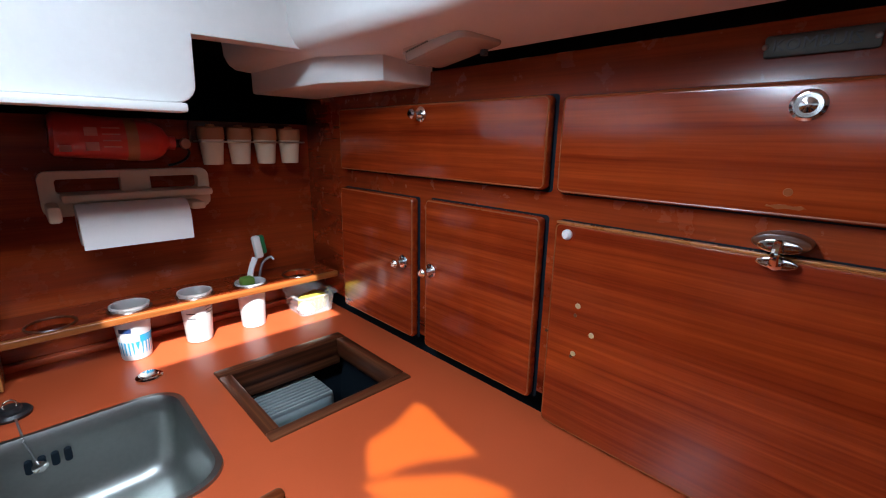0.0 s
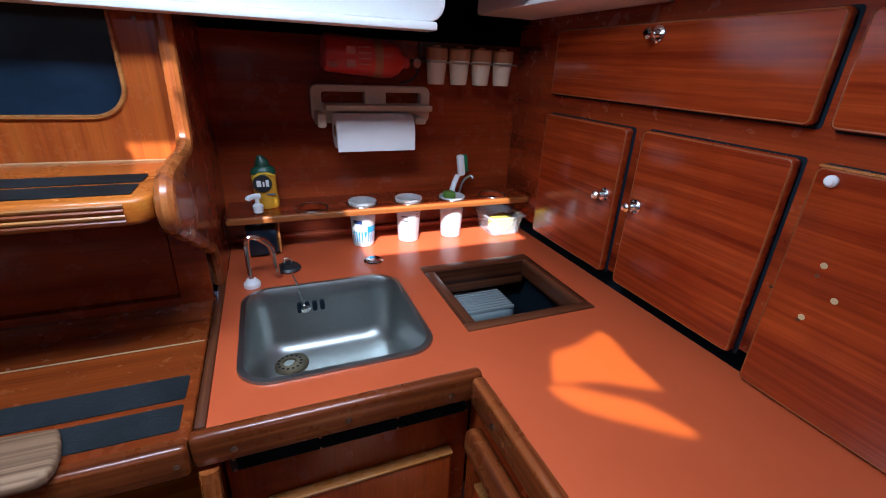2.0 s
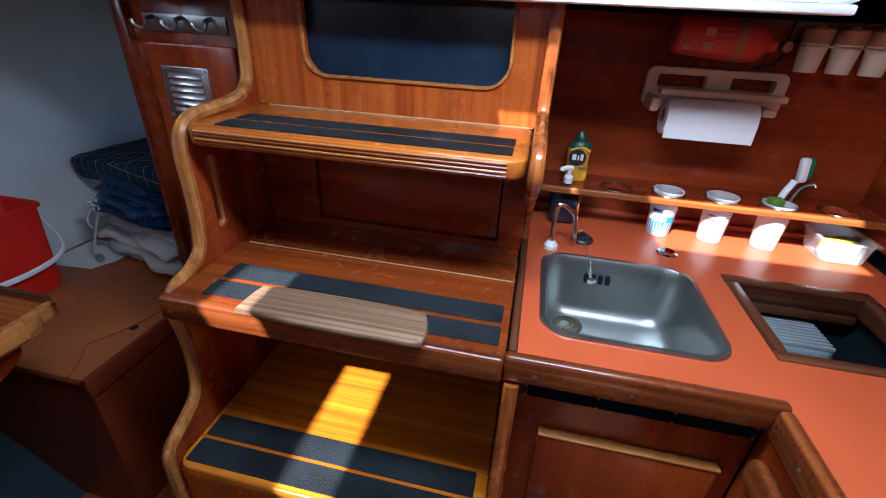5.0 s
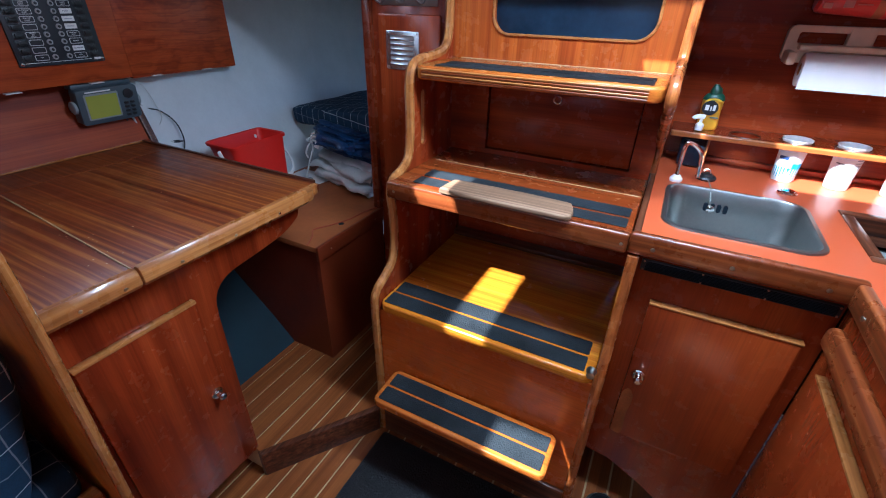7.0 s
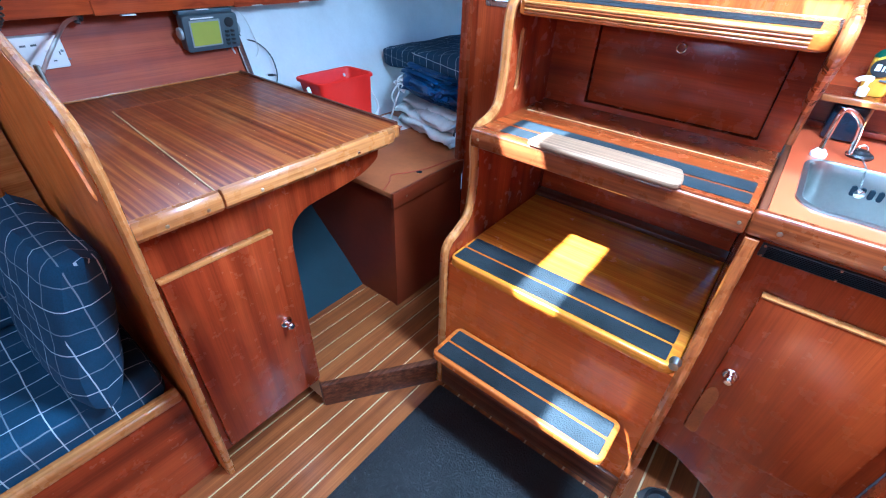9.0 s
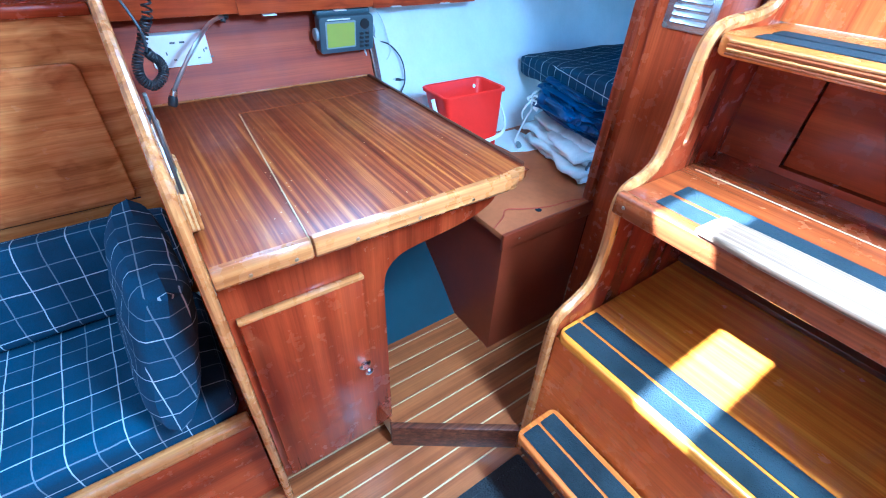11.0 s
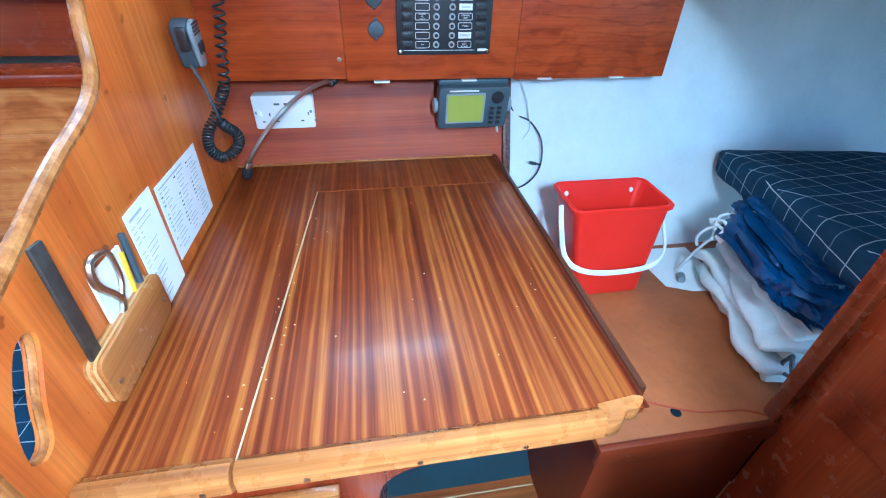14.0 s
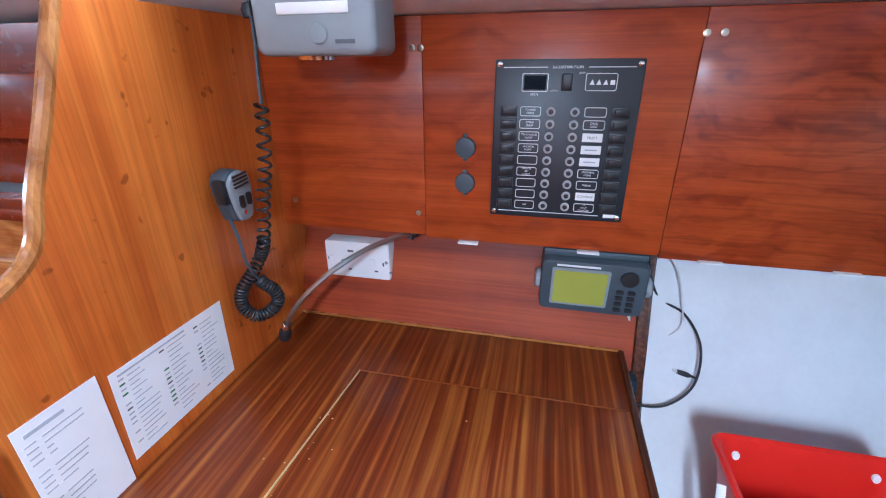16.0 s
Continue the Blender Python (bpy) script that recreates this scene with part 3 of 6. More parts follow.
side_r = part("side_panel", slab(er + [(0.60, 0.88), (0.60, 0.0)], "x", 0.004, 0.026), WAZ, steps)
part("edge_bead", tube([(0.016, y, z) for y, z in er], 0.0125, 10), RAIL_Z, side_r, "pale varnished bead")
ert = spline(EDGE_RT)
side_t = part("upper_side_panel", slab(ert + [(0.669, 1.446), (0.669, 0.935)], "x", -0.006, 0.018), WAZ, steps)
part("edge_bead", tube([(0.006, y, z) for y, z in ert], 0.0125, 10), RAIL_Z, side_t, "pale varnished bead")


def strip(parent, x0, x1, y0, y1, z):
    part("grip_strip", slab(rrect(x0, x1, y0, y1, 0.004, 3), "z", z, z + 0.0022, bev=0.0006, seg=1), GRIP, parent, "black gritty grip strip")


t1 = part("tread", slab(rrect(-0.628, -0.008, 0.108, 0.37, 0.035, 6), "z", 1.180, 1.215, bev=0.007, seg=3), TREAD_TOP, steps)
for k in range(4):
    part("ply_edge", tube([(-0.60, 0.1075, 1.187 + 0.007 * k), (-0.3, 0.1065, 1.187 + 0.007 * k), (-0.04, 0.1075, 1.187 + 0.007 * k)], 0.0026, 6), TRIM_X if k % 2 else RAIL_X, t1)
strip(t1, -0.575, -0.035, 0.195, 0.242, 1.215)
strip(t1, -0.575, -0.035, 0.132, 0.182, 1.215)
part("seam", box(-0.60, -0.01, 0.351, 0.3532, 1.2145, 1.2162), CAULK, t1, "pale sealed seam")
t2 = part("tread", box(-0.632, 0.0, -0.012, 0.37, 0.892, 0.93, 0.006, 3), TREAD_DIM, steps)
strip(t2, -0.572, -0.014, 0.070, 0.124, 0.93)
strip(t2, -0.572, -0.014, 0.008, 0.058, 0.93)
part("seam", box(-0.61, -0.004, 0.215, 0.2172, 0.9295, 0.9312), CAULK, t2, "pale sealed seam")
part("nosing", box(-0.636, -0.002, -0.030, -0.006, 0.884, 0.9335, 0.007, 3), RAIL_X, t2)
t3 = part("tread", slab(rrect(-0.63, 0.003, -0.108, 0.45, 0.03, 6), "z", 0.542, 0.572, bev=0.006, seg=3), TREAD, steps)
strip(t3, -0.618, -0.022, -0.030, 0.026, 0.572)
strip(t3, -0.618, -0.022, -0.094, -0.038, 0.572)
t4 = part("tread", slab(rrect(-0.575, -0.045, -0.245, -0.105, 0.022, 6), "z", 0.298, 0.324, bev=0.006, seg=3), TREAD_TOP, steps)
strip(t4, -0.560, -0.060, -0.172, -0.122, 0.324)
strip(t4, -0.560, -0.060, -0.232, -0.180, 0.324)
part("riser_panel", box(-0.632, 0.004, -0.098, -0.078, 0.0, 0.542), RISER, steps, "varnished panel under the third tread, orange bounce glow in its colour")
part("toe_board", box(-0.632, 0.004, -0.110, -0.099, 0.0, 0.10, 0.003), DARK_X, steps)
part("back_panel", box(-0.632, 0.0, 0.455, 0.475, 0.05, 0.892), WAX, steps)
part("inner_ledge", box(-0.630, 0.002, 0.405, 0.455, 0.572, 0.588, 0.003), DARK_X, steps)
part("locker_back", slab([(-0.632, 0.93), (0.0, 0.93), (0.0, 1.18), (-0.632, 1.18)], "y", 0.36, 0.38, holes=[[(-0.505, 0.945), (-0.055, 0.945), (-0.055, 1.165), (-0.505, 1.165)]]), WAX, steps)
# Added black backing keeps stray light out of the panel's gap.
part("locker_lining", box(-0.56, -0.004, 0.386, 0.392, 0.931, 1.179), VOID, steps)
pan = part("locker_panel", box(-0.503, -0.057, 0.368, 0.384, 0.947, 1.163, 0.006), WAX, steps, "recessed mahogany locker panel")
part("panel_ring", tube([(-0.29 + 0.011 * math.cos(a * 0.5236), 0.366, 1.12 + 0.011 * math.sin(a * 0.5236)) for a in range(12)], 0.0022, 6, True), CHROME, pan, "small chrome ring pull")
# Orange light on the upper panel is put into its wood colour.
up = part("upper_panel", slab([(-0.632, 1.215), (-0.002, 1.215), (-0.002, 1.62), (-0.632, 1.62)], "y", 0.36, 0.378, holes=[rrect(-0.505, -0.068, 1.284, 1.60, 0.05, 8)]), wood("panel_orange_lit", "z", (0.30, 0.052, 0.009), (0.43, 0.092, 0.013), (0.53, 0.135, 0.018), 0.22, 0.35, 60.0), steps, "mahogany panel with a dark round-cornered opening")
part("opening_bead", tube([(x, 0.357, z) for x, z in rrect(-0.505, -0.068, 1.284, 1.60, 0.05, 8)], 0.004, 6, True), TRIM_X, up)
# Glossy dark blue sheet set close behind the opening.
part("opening_back", box(-0.63, 0.0, 0.383, 0.389, 1.22, 1.62), plain("opening_dark_blue", (0.012, 0.026, 0.048), 0.22, vary=0.25), steps, "glossy dark blue sheet behind the opening")
for x, z in ((-0.035, 1.43), (-0.60, 1.43)):
    screw(up, (x, 0.359, z), "-y")
for x in (-0.61, -0.015):
    screw(t2, (x, -0.031, 0.908), "-y", 0.004)
clip_l = part("step_catch", lathe([(0.012, 0), (0.013, 0.006), (0.009, 0.016), (0.010, 0.022), (0, 0.024)], (-0.005, -0.112, 0.602), "-y", 12), STEEL, steps, "small steel catch")
solid("foot_board", moved(slab(spline([(-0.468, -0.036), (-0.462, 0.03), (-0.44, 0.043), (-0.3, 0.047), (-0.17, 0.043), (-0.142, 0.03), (-0.134, -0.036), (-0.2, -0.043), (-0.4, -0.043)], 4)[:-1], "z", 0, 0.016, bev=0.006, seg=3), Matrix.Translation((0, 0, 0.9345))), WORN, "worn bare wooden board lying on the second tread", "board")

# ---- galley: counter, sink, hatch ----
TOP = [(0.018, 0.0), (0.413, 0.0), (0.413, -2.40), (0.829, -2.40), (0.829, 0.668), (0.018, 0.668)]
counter = thing("worktop", (0.4, 0.3, 0.9), "orange-red laminate worktop with a worn hardwood edge", "worktop")
part("top", slab(TOP, "z", 0.905, 0.930, holes=[rrect(0.058, 0.368, 0.070, 0.367, 0.05, 6), [(0.443, 0.098), (0.733, 0.098), (0.733, 0.382), (0.443, 0.382)]]), LAMINATE, counter)
e1 = part("front_edge", box(-0.001, 0.415, -0.022, 0.0, 0.884, 0.9365, 0.008, 3), RAIL_X, counter, "worn varnished hardwood edge")
e2 = part("side_edge", box(0.391, 0.4135, -2.40, -0.024, 0.884, 0.9365, 0.008, 3), RAIL_Y, counter, "worn varnished hardwood edge")
part("end_edge", box(0.003, 0.0175, 0.002, 0.50, 0.90, 0.934, 0.004), DARK_Y, counter)
part("back_edge", box(0.03, 0.86, 0.650, 0.668, 0.930, 0.945, 0.003), LAMINATE, counter)
for x in (0.05, 0.20, 0.36):
    screw(e1, (x, -0.0225, 0.906), "-y", 0.005)
for y in (-0.10, -0.32, -0.54):
    screw(e2, (0.3905, y, 0.906), "-x", 0.005)


def sink_bowl():
    bm = bmesh.new()
    rings = []
    for (x0, x1, y0, y1, r), z in (((0.050, 0.376, 0.062, 0.375, 0.056), 0.9305), ((0.051, 0.375, 0.063, 0.374, 0.056), 0.9345), ((0.060, 0.366, 0.072, 0.365, 0.050), 0.9352), ((0.064, 0.362, 0.076, 0.361, 0.048), 0.928), ((0.066, 0.360, 0.078, 0.359, 0.048), 0.90), ((0.074, 0.352, 0.086, 0.351, 0.046), 0.82), ((0.082, 0.344, 0.094, 0.343, 0.045), 0.80), ((0.100, 0.326, 0.112, 0.325, 0.04), 0.788), ((0.150, 0.276, 0.160, 0.277, 0.02), 0.785)):
        rings.append([bm.verts.new((x, y, z)) for x, y in rrect(x0, x1, y0, y1, r, 8)])
    for a, b in zip(rings, rings[1:]):
        for k in range(len(a)):
            bm.faces.new((a[k], a[(k + 1) % len(a)], b[(k + 1) % len(a)], b[k]))
    bm.faces.new(rings[-1])
    return bm


sink = thing("sink", (0.21, 0.22, 0.785), "stainless steel galley sink set into the worktop", "sink")
part("bowl", sink_bowl(), SINK, sink)
drain = part("drain", lathe([(0.0, 0.0), (0.012, 0.0005), (0.014, 0.004), (0.030, 0.004), (0.038, 0.002), (0.039, 0.0)], (0.128, 0.300, 0.7865)), DRAIN, sink, "round strainer in the bowl")
for k in range(14):
    a = k * 2 * math.pi / 14
    part("drain_hole", lathe([(0.0028, 0), (0.0028, 0.0006), (0, 0.0007)], (0.128 + 0.023 * math.cos(a), 0.300 + 0.023 * math.sin(a), 0.7902), seg=8), VOID, drain)
for k in range(4):
    part("overflow_slot", slab(rrect(0.155 + 0.016 * k, 0.165 + 0.016 * k, 0.876, 0.898, 0.0045, 4), "y", 0.350, 0.3585), VOID, sink)
part("overflow_plug", lathe([(0.010, 0), (0.011, 0.004), (0.004, 0.007), (0, 0.008)], (0.172, 0.3545, 0.884), "-y", 14), CHROME, sink)
tap = thing("sink_tap", (0.071, 0.40, 0.93), "slim steel swan-neck tap with a white base", "tap")
part("base", lathe([(0.017, 0), (0.017, 0.008), (0.012, 0.014), (0.009, 0.018), (0, 0.019)], (0.071, 0.40, 0.9305)), WHITE, tap)
part("spout", tube(spline([(0.071, 0.40, 0.945), (0.070, 0.401, 0.985), (0.071, 0.402, 1.028), (0.077, 0.404, 1.040), (0.092, 0.408, 1.036), (0.112, 0.412, 1.018), (0.119, 0.414, 0.995), (0.124, 0.415, 0.945)], 5), 0.0058, 10), CHROME, tap)
plug = thing("sink_plug", (0.148, 0.462, 0.93), "black rubber sink plug with a chain on the worktop", "sink plug")
part("disc", lathe([(0.0, 0), (0.026, 0), (0.028, 0.005), (0.024, 0.010), (0.016, 0.011), (0.014, 0.017), (0, 0.018)], (0.148, 0.462, 0.9305)), BLACK, plug)
part("ring", tube([(0.148 + 0.009 * math.cos(k * 0.6283), 0.462 + 0.004 * math.sin(k * 0.6283), 0.951 + 0.007 * math.sin(k * 0.6283)) for k in range(10)], 0.0014, 6, True), CHROME, plug)
chain = bmesh.new()
for k in range(26):
    t = k / 25
    z = 0.9365 if t < 0.45 else 0.9365 - (t - 0.45) * 0.085
    y = 0.445 - 0.170 * min(t, 0.5) if t < 0.5 else 0.358 - 0.006 * (t - 0.5)
    bmesh.ops.create_icosphere(chain, subdivisions=1, radius=0.0022, matrix=Matrix.Translation((0.152 + 0.018 * t, y, z)))
part("chain", chain, STEEL, plug)
solid("deck_button", lathe([(0.0, 0), (0.024, 0), (0.024, 0.003), (0.019, 0.006), (0.017, 0.0062), (0.016, 0.0085), (0, 0.0095)], (0.346, 0.452, 0.9302)), CHROME, "flat round chrome push fitting on the worktop", "fitting")

hatch = thing("worktop_hatch", (0.588, 0.24, 0.55), "open cool-box hatch with a dark wooden rim", "hatch")
for a in ((0.4432, 0.7328, 0.0982, 0.122), (0.4432, 0.7328, 0.350, 0.3818)):
    part("rim", box(a[0], a[1], a[2], a[3], 0.890, 0.934, 0.003), DARK_X, hatch)
for a in ((0.4432, 0.468, 0.1222, 0.3498), (0.708, 0.7328, 0.1222, 0.3498)):
    part("rim", box(a[0], a[1], a[2], a[3], 0.890, 0.934, 0.003), DARK_Y, hatch)
for a in ((0.458, 0.718, 0.112, 0.120), (0.458, 0.718, 0.352, 0.360)):
    part("rebate", box(a[0], a[1], a[2], a[3], 0.866, 0.905, 0.002), DARK_X, hatch)
# Well sides and floor are near-black, with the deep shade in their colour.
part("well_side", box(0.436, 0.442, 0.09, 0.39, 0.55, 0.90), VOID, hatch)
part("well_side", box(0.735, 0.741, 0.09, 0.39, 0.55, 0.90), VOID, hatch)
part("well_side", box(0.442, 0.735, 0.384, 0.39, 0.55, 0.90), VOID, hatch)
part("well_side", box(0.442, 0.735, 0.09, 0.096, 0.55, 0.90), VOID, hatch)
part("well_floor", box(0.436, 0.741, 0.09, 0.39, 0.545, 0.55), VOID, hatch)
rack = thing("ribbed_tray", (0.57, 0.3, 0.55), "grey ribbed plastic tray standing in the cool box", "tray")
# Shell grey is darkened to give the shadows between the ribs.
part("shell", slab(rrect(0.450, 0.662, 0.262, 0.380, 0.04, 6), "z", 0.790, 0.846, bev=0.012, seg=3), plain("tray_grey_shaded", (0.22, 0.27, 0.28), 0.4), rack)
for k in range(9):
    part("rib", box(0.462, 0.650, 0.271 + 0.0115 * k, 0.277 + 0.0115 * k, 0.8445, 0.855, 0.0025), plain("grey_rib", (0.34, 0.39, 0.40), 0.4) if k == 0 else bpy.data.materials["grey_rib"], rack)
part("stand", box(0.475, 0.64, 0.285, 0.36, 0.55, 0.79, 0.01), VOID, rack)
solid("bottle", lathe([(0.016, 0), (0.016, 0.22), (0.010, 0.235), (0.010, 0.25), (0, 0.252)], (0.62, 0.165, 0.55), seg=14), RED, "red bottle top down in the cool box", "bottle")

# ---- galley: cupboards under the worktop ----
cup = thing("galley_cupboard", (0.22, 0.3, 0.0), "mahogany cupboard under the sink with a black vent strip", "cupboard")
part("front", slab([(0.028, 0.90), (0.412, 0.90), (0.412, 0.02), (0.30, 0.05), (0.20, 0.12), (0.10, 0.175), (0.028, 0.185)], "y", 0.012, 0.030, bev=0.003), FRONT, cup)
gd = part("door", slab(rrect(0.076, 0.376, 0.315, 0.762, 0.006, 3), "y", -0.008, 0.012, bev=0.005), FRONT, cup)
part("door_edge", box(0.076, 0.376, -0.009, 0.011, 0.759, 0.765, 0.002), TRIM_X, gd, "pale top edge")
knob(gd, (0.103, -0.008, 0.545), "-y", 0.017)
part("worn_corner", slab(spline([(0.079, 0.322), (0.106, 0.322), (0.104, 0.40), (0.108, 0.46), (0.094, 0.49), (0.080, 0.47), (0.078, 0.40)], 4)[:-1], "y", -0.0086, -0.0075), EDGE_WOOD, gd, "worn paler varnish under the knob")
vs = part("vent_strip", box(0.036, 0.405, 0.004, 0.013, 0.838, 0.866, 0.002), BLACK, cup, "black ribbed vent strip with copper rivets")
part("vent_rib", join(*[box(0.046, 0.398, 0.002, 0.0045, 0.8412 + 0.0033 * k, 0.8428 + 0.0033 * k) for k in range(7)]), VOID, vs)
COPPER = plain("copper_rivet", (0.55, 0.26, 0.15), 0.35, 1.0)
for x in (0.042, 0.16, 0.28, 0.40):
    for z in (0.8415, 0.8625):
        screw(vs, (x, 0.0036, z), "-y", 0.0026, COPPER)
part("back_void", box(0.028, 0.412, 0.42, 0.44, 0.0, 0.78), VOID, cup)
leg = thing("galley_locker", (0.6, -1.0, 0.0), "mahogany locker under the long worktop", "cupboard")
part("front", box(0.413, 0.432, -2.40, 0.012, 0.0, 0.90, 0.003), FRONT, leg)
ld = part("door", slab(rrect(-0.62, -0.06, 0.14, 0.735, 0.006, 3), "x", 0.394, 0.413, bev=0.005), FRONT, leg)
part("door_edge", box(0.393, 0.4125, -0.62, -0.06, 0.734, 0.741, 0.002), TRIM_Y, ld, "pale top edge")
part("rail", box(0.380, 0.4125, -1.4, -0.03, 0.792, 0.842, 0.014, 4), RAIL_Y, leg, "pale varnished rail under the worktop edge")
fit = thing("deck_fitting", (0.125, -0.045, 0.0), "round grey metal deck socket set in the floor", "floor fitting")
part("flange", slab([(0.125 + (0.062 if k % 5 == 0 else 0.056) * math.cos(k * math.pi / 10), -0.045 + (0.062 if k % 5 == 0 else 0.056) * math.sin(k * math.pi / 10)) for k in range(20)], "z", -0.002, 0.010, bev=0.002), STEEL, fit)
part("cup", lathe([(0.044, 0), (0.044, 0.016), (0.037, 0.018), (0.034, 0.004), (0, 0.003)], (0.125, -0.045, 0.010), seg=28), BLACK, fit)
for k in range(4):
    screw(fit, (0.125 + 0.052 * math.cos(k * math.pi / 2 + 0.5), -0.045 + 0.052 * math.sin(k * math.pi / 2 + 0.5), 0.010), "z", 0.004, STEEL)

# ---- galley: locker doors on the hull side ----


lockers = thing("side_lockers", (0.818, -0.2, 0.934), "row of glossy mahogany locker doors with chrome knobs", "lockers")


def locker_door(name, y0, y1, z0, z1, label):
    leaf = part(name, slab(rrect(y0, y1, z0, z1, 0.008, 3), "x", 0.807, 0.8255, bev=0.005, seg=3), DOOR, lockers, label)
    part("edge_line", tube([(0.8085, y, z) for y, z in rrect(y0 + 0.003, y1 - 0.003, z0 + 0.003, z1 - 0.003, 0.008, 3)], 0.0018, 5, True), EDGE_WOOD, leaf, "worn door edge")
    part("shadow_gap", slab(rrect(y0 - 0.0045, y1 + 0.002, z0 - 0.004, z1 + 0.002, 0.006, 3), "x", 0.8255, 0.8262), VOID, leaf)
    return leaf


d1 = locker_door("flap", -0.135, 0.463, 1.327, 1.470, "drop flap with a chrome knob")
knob(d1, (0.807, 0.155, 1.449), "-x", 0.015)
d2 = locker_door("door", 0.183, 0.469, 0.963, 1.281, "small square door with a chrome knob")
knob(d2, (0.807, 0.213, 1.137), "-x", 0.015)
d3 = locker_door("door", -0.133, 0.143, 0.960, 1.284, "square door with a chrome knob")
knob(d3, (0.807, 0.122, 1.137), "-x", 0.015)
d4 = locker_door("flap", -0.80, -0.156, 1.326, 1.466, "long flap with a round chrome ring latch")
part("ring_latch", lathe([(0.0158, 0), (0.0158, 0.002), (0.013, 0.0035), (0.0118, 0.0015), (0.0078, 0.0015), (0.0072, 0.0035), (0.0036, 0.0045), (0.0032, 0.008), (0, 0.009)], (0.807, -0.438, 1.441), "-x", 28), CHROME, d4, "round chrome ring latch")
part("plugged_hole", lathe([(0.0045, 0), (0.004, 0.0008), (0, 0.001)], (0.807, -0.436, 1.353), "-x", 12), EDGE_WOOD, d4)
part("worn_mark", slab([(-0.436 + 0.018 * math.cos(k * math.pi / 8), 1.337 + 0.0022 * math.sin(k * math.pi / 8) + 0.001 * math.sin(k * 2.3)) for k in range(16)], "x", 0.8066, 0.8072), EDGE_WOOD, d4)
d5 = locker_door("flap", -0.86, -0.160, 0.934, 1.282, "large flap with old plugged holes")
# Pale strip stands for the light caught by the flap's top edge.
part("worn_edge", box(0.8065, 0.8165, -0.86, -0.162, 1.2805, 1.2835, 0.001), TRIM_Y, d5, "pale top edge")
part("bumper", lathe([(0.008, 0), (0.008, 0.004), (0.005, 0.008), (0, 0.009)], (0.807, -0.183, 1.265), "-x", 14), WHITE, d5, "small white plastic bumper")
for y, z in ((-0.211, 1.157), (-0.237, 1.117), (-0.210, 1.077)):
    part("plugged_hole", lathe([(0.0045, 0), (0.004, 0.0007), (0, 0.0009)], (0.807, y, z), "-x", 10), CAULK, d5)
for y, z in ((-0.208, 1.141), (-0.207, 1.071), (-0.16, 1.10)):
    part("screw_hole", lathe([(0.003, 0), (0.003, 0.0005), (0, 0.0006)], (0.807, y, z), "-x", 8), DARK_Y, d5)
lat = thing("turn_latch", (0.81, -0.44, 1.27), "chrome turn latch on an oval wooden pad", "latch")
part("pad", slab([(-0.44 + 0.027 * math.cos(k * math.pi / 14), 1.299 + 0.0105 * math.sin(k * math.pi / 14)) for k in range(28)], "x", 0.797, 0.826, bev=0.003), DARK_Y, lat)
part("plate", slab([(-0.44 + 0.020 * math.cos(k * math.pi / 14), 1.296 + 0.0075 * math.sin(k * math.pi / 14)) for k in range(28)], "x", 0.793, 0.797, bev=0.001), CHROME, lat)
part("lever", tube(spline([(0.792, -0.44, 1.298), (0.784, -0.44, 1.301), (0.777, -0.44, 1.296), (0.775, -0.44, 1.287), (0.779, -0.44, 1.279)], 4), 0.0042, 8), CHROME, lat)
part("catch_plate", slab([(-0.44 + 0.019 * math.cos(k * math.pi / 14), 1.277 + 0.0062 * math.sin(k * math.pi / 14)) for k in range(28)], "x", 0.795, 0.807, bev=0.001), CHROME, lat)
part("catch", lathe([(0.007, 0), (0.007, 0.008), (0.004, 0.010), (0, 0.0105)], (0.796, -0.44, 1.278), "-x", 12), CHROME, lat)
sign = thing("name_plate", (0.823, -0.43, 1.488), "dark cast metal plate reading KOMBUIS", "sign")
part("plate", slab(rrect(-0.480, -0.388, 1.492, 1.514, 0.003, 3), "x", 0.822, 0.826, bev=0.001), TARNISH, sign)
lettering("letters", "KOMBUIS", 0.017, Matrix.Translation((0.8215, -0.431, 1.503)) @ FACE_PORT, SLATE, sign)
for y in (-0.389, -0.477):
    screw(sign, (0.822, y, 1.503), "-x", 0.003, STEEL)
lamp = thing("deckhead_lamp", (0.755, 0.04, 1.52), "flat clear plastic cabin lamp under the side deck", "lamp")
part("body", moved(slab(rrect(-0.085, 0.085, -0.04, 0.04, 0.016, 5), "z", 0, 0.016, bev=0.003), Matrix.Translation((0.742, 0.012, 1.532)) @ pose(0, 0, 0, 0, 5, 80)), LENS, lamp)
part("base", moved(slab(rrect(-0.088, 0.088, -0.043, 0.043, 0.016, 5), "z", 0.016, 0.022), Matrix.Translation((0.742, 0.012, 1.532)) @ pose(0, 0, 0, 0, 5, 80)), CHROME, lamp)
part("switch", lathe([(0.006, 0), (0.006, 0.008), (0, 0.009)], (0.748, -0.053, 1.532), (0, 0, -1), 10), BLACK, lamp)

# ---- galley: shelf and what stands on it ----
HOLES = [0.220, 0.347, 0.473, 0.600, 0.727]


def circle(cx, cy, r, n=24):
    return [(cx + r * math.cos(2 * math.pi * k / n), cy + r * math.sin(2 * math.pi * k / n)) for k in range(n)]


shelf = thing("cup_shelf", (0.42, 0.6, 1.025), "narrow mahogany shelf with five round cup holes", "shelf")
part("board", slab([(0.026, 0.532), (0.822, 0.532), (0.822, 0.669), (0.026, 0.669)], "z", 1.026, 1.040, holes=[circle(x, 0.574, 0.0385) for x in HOLES]), WAX, shelf)
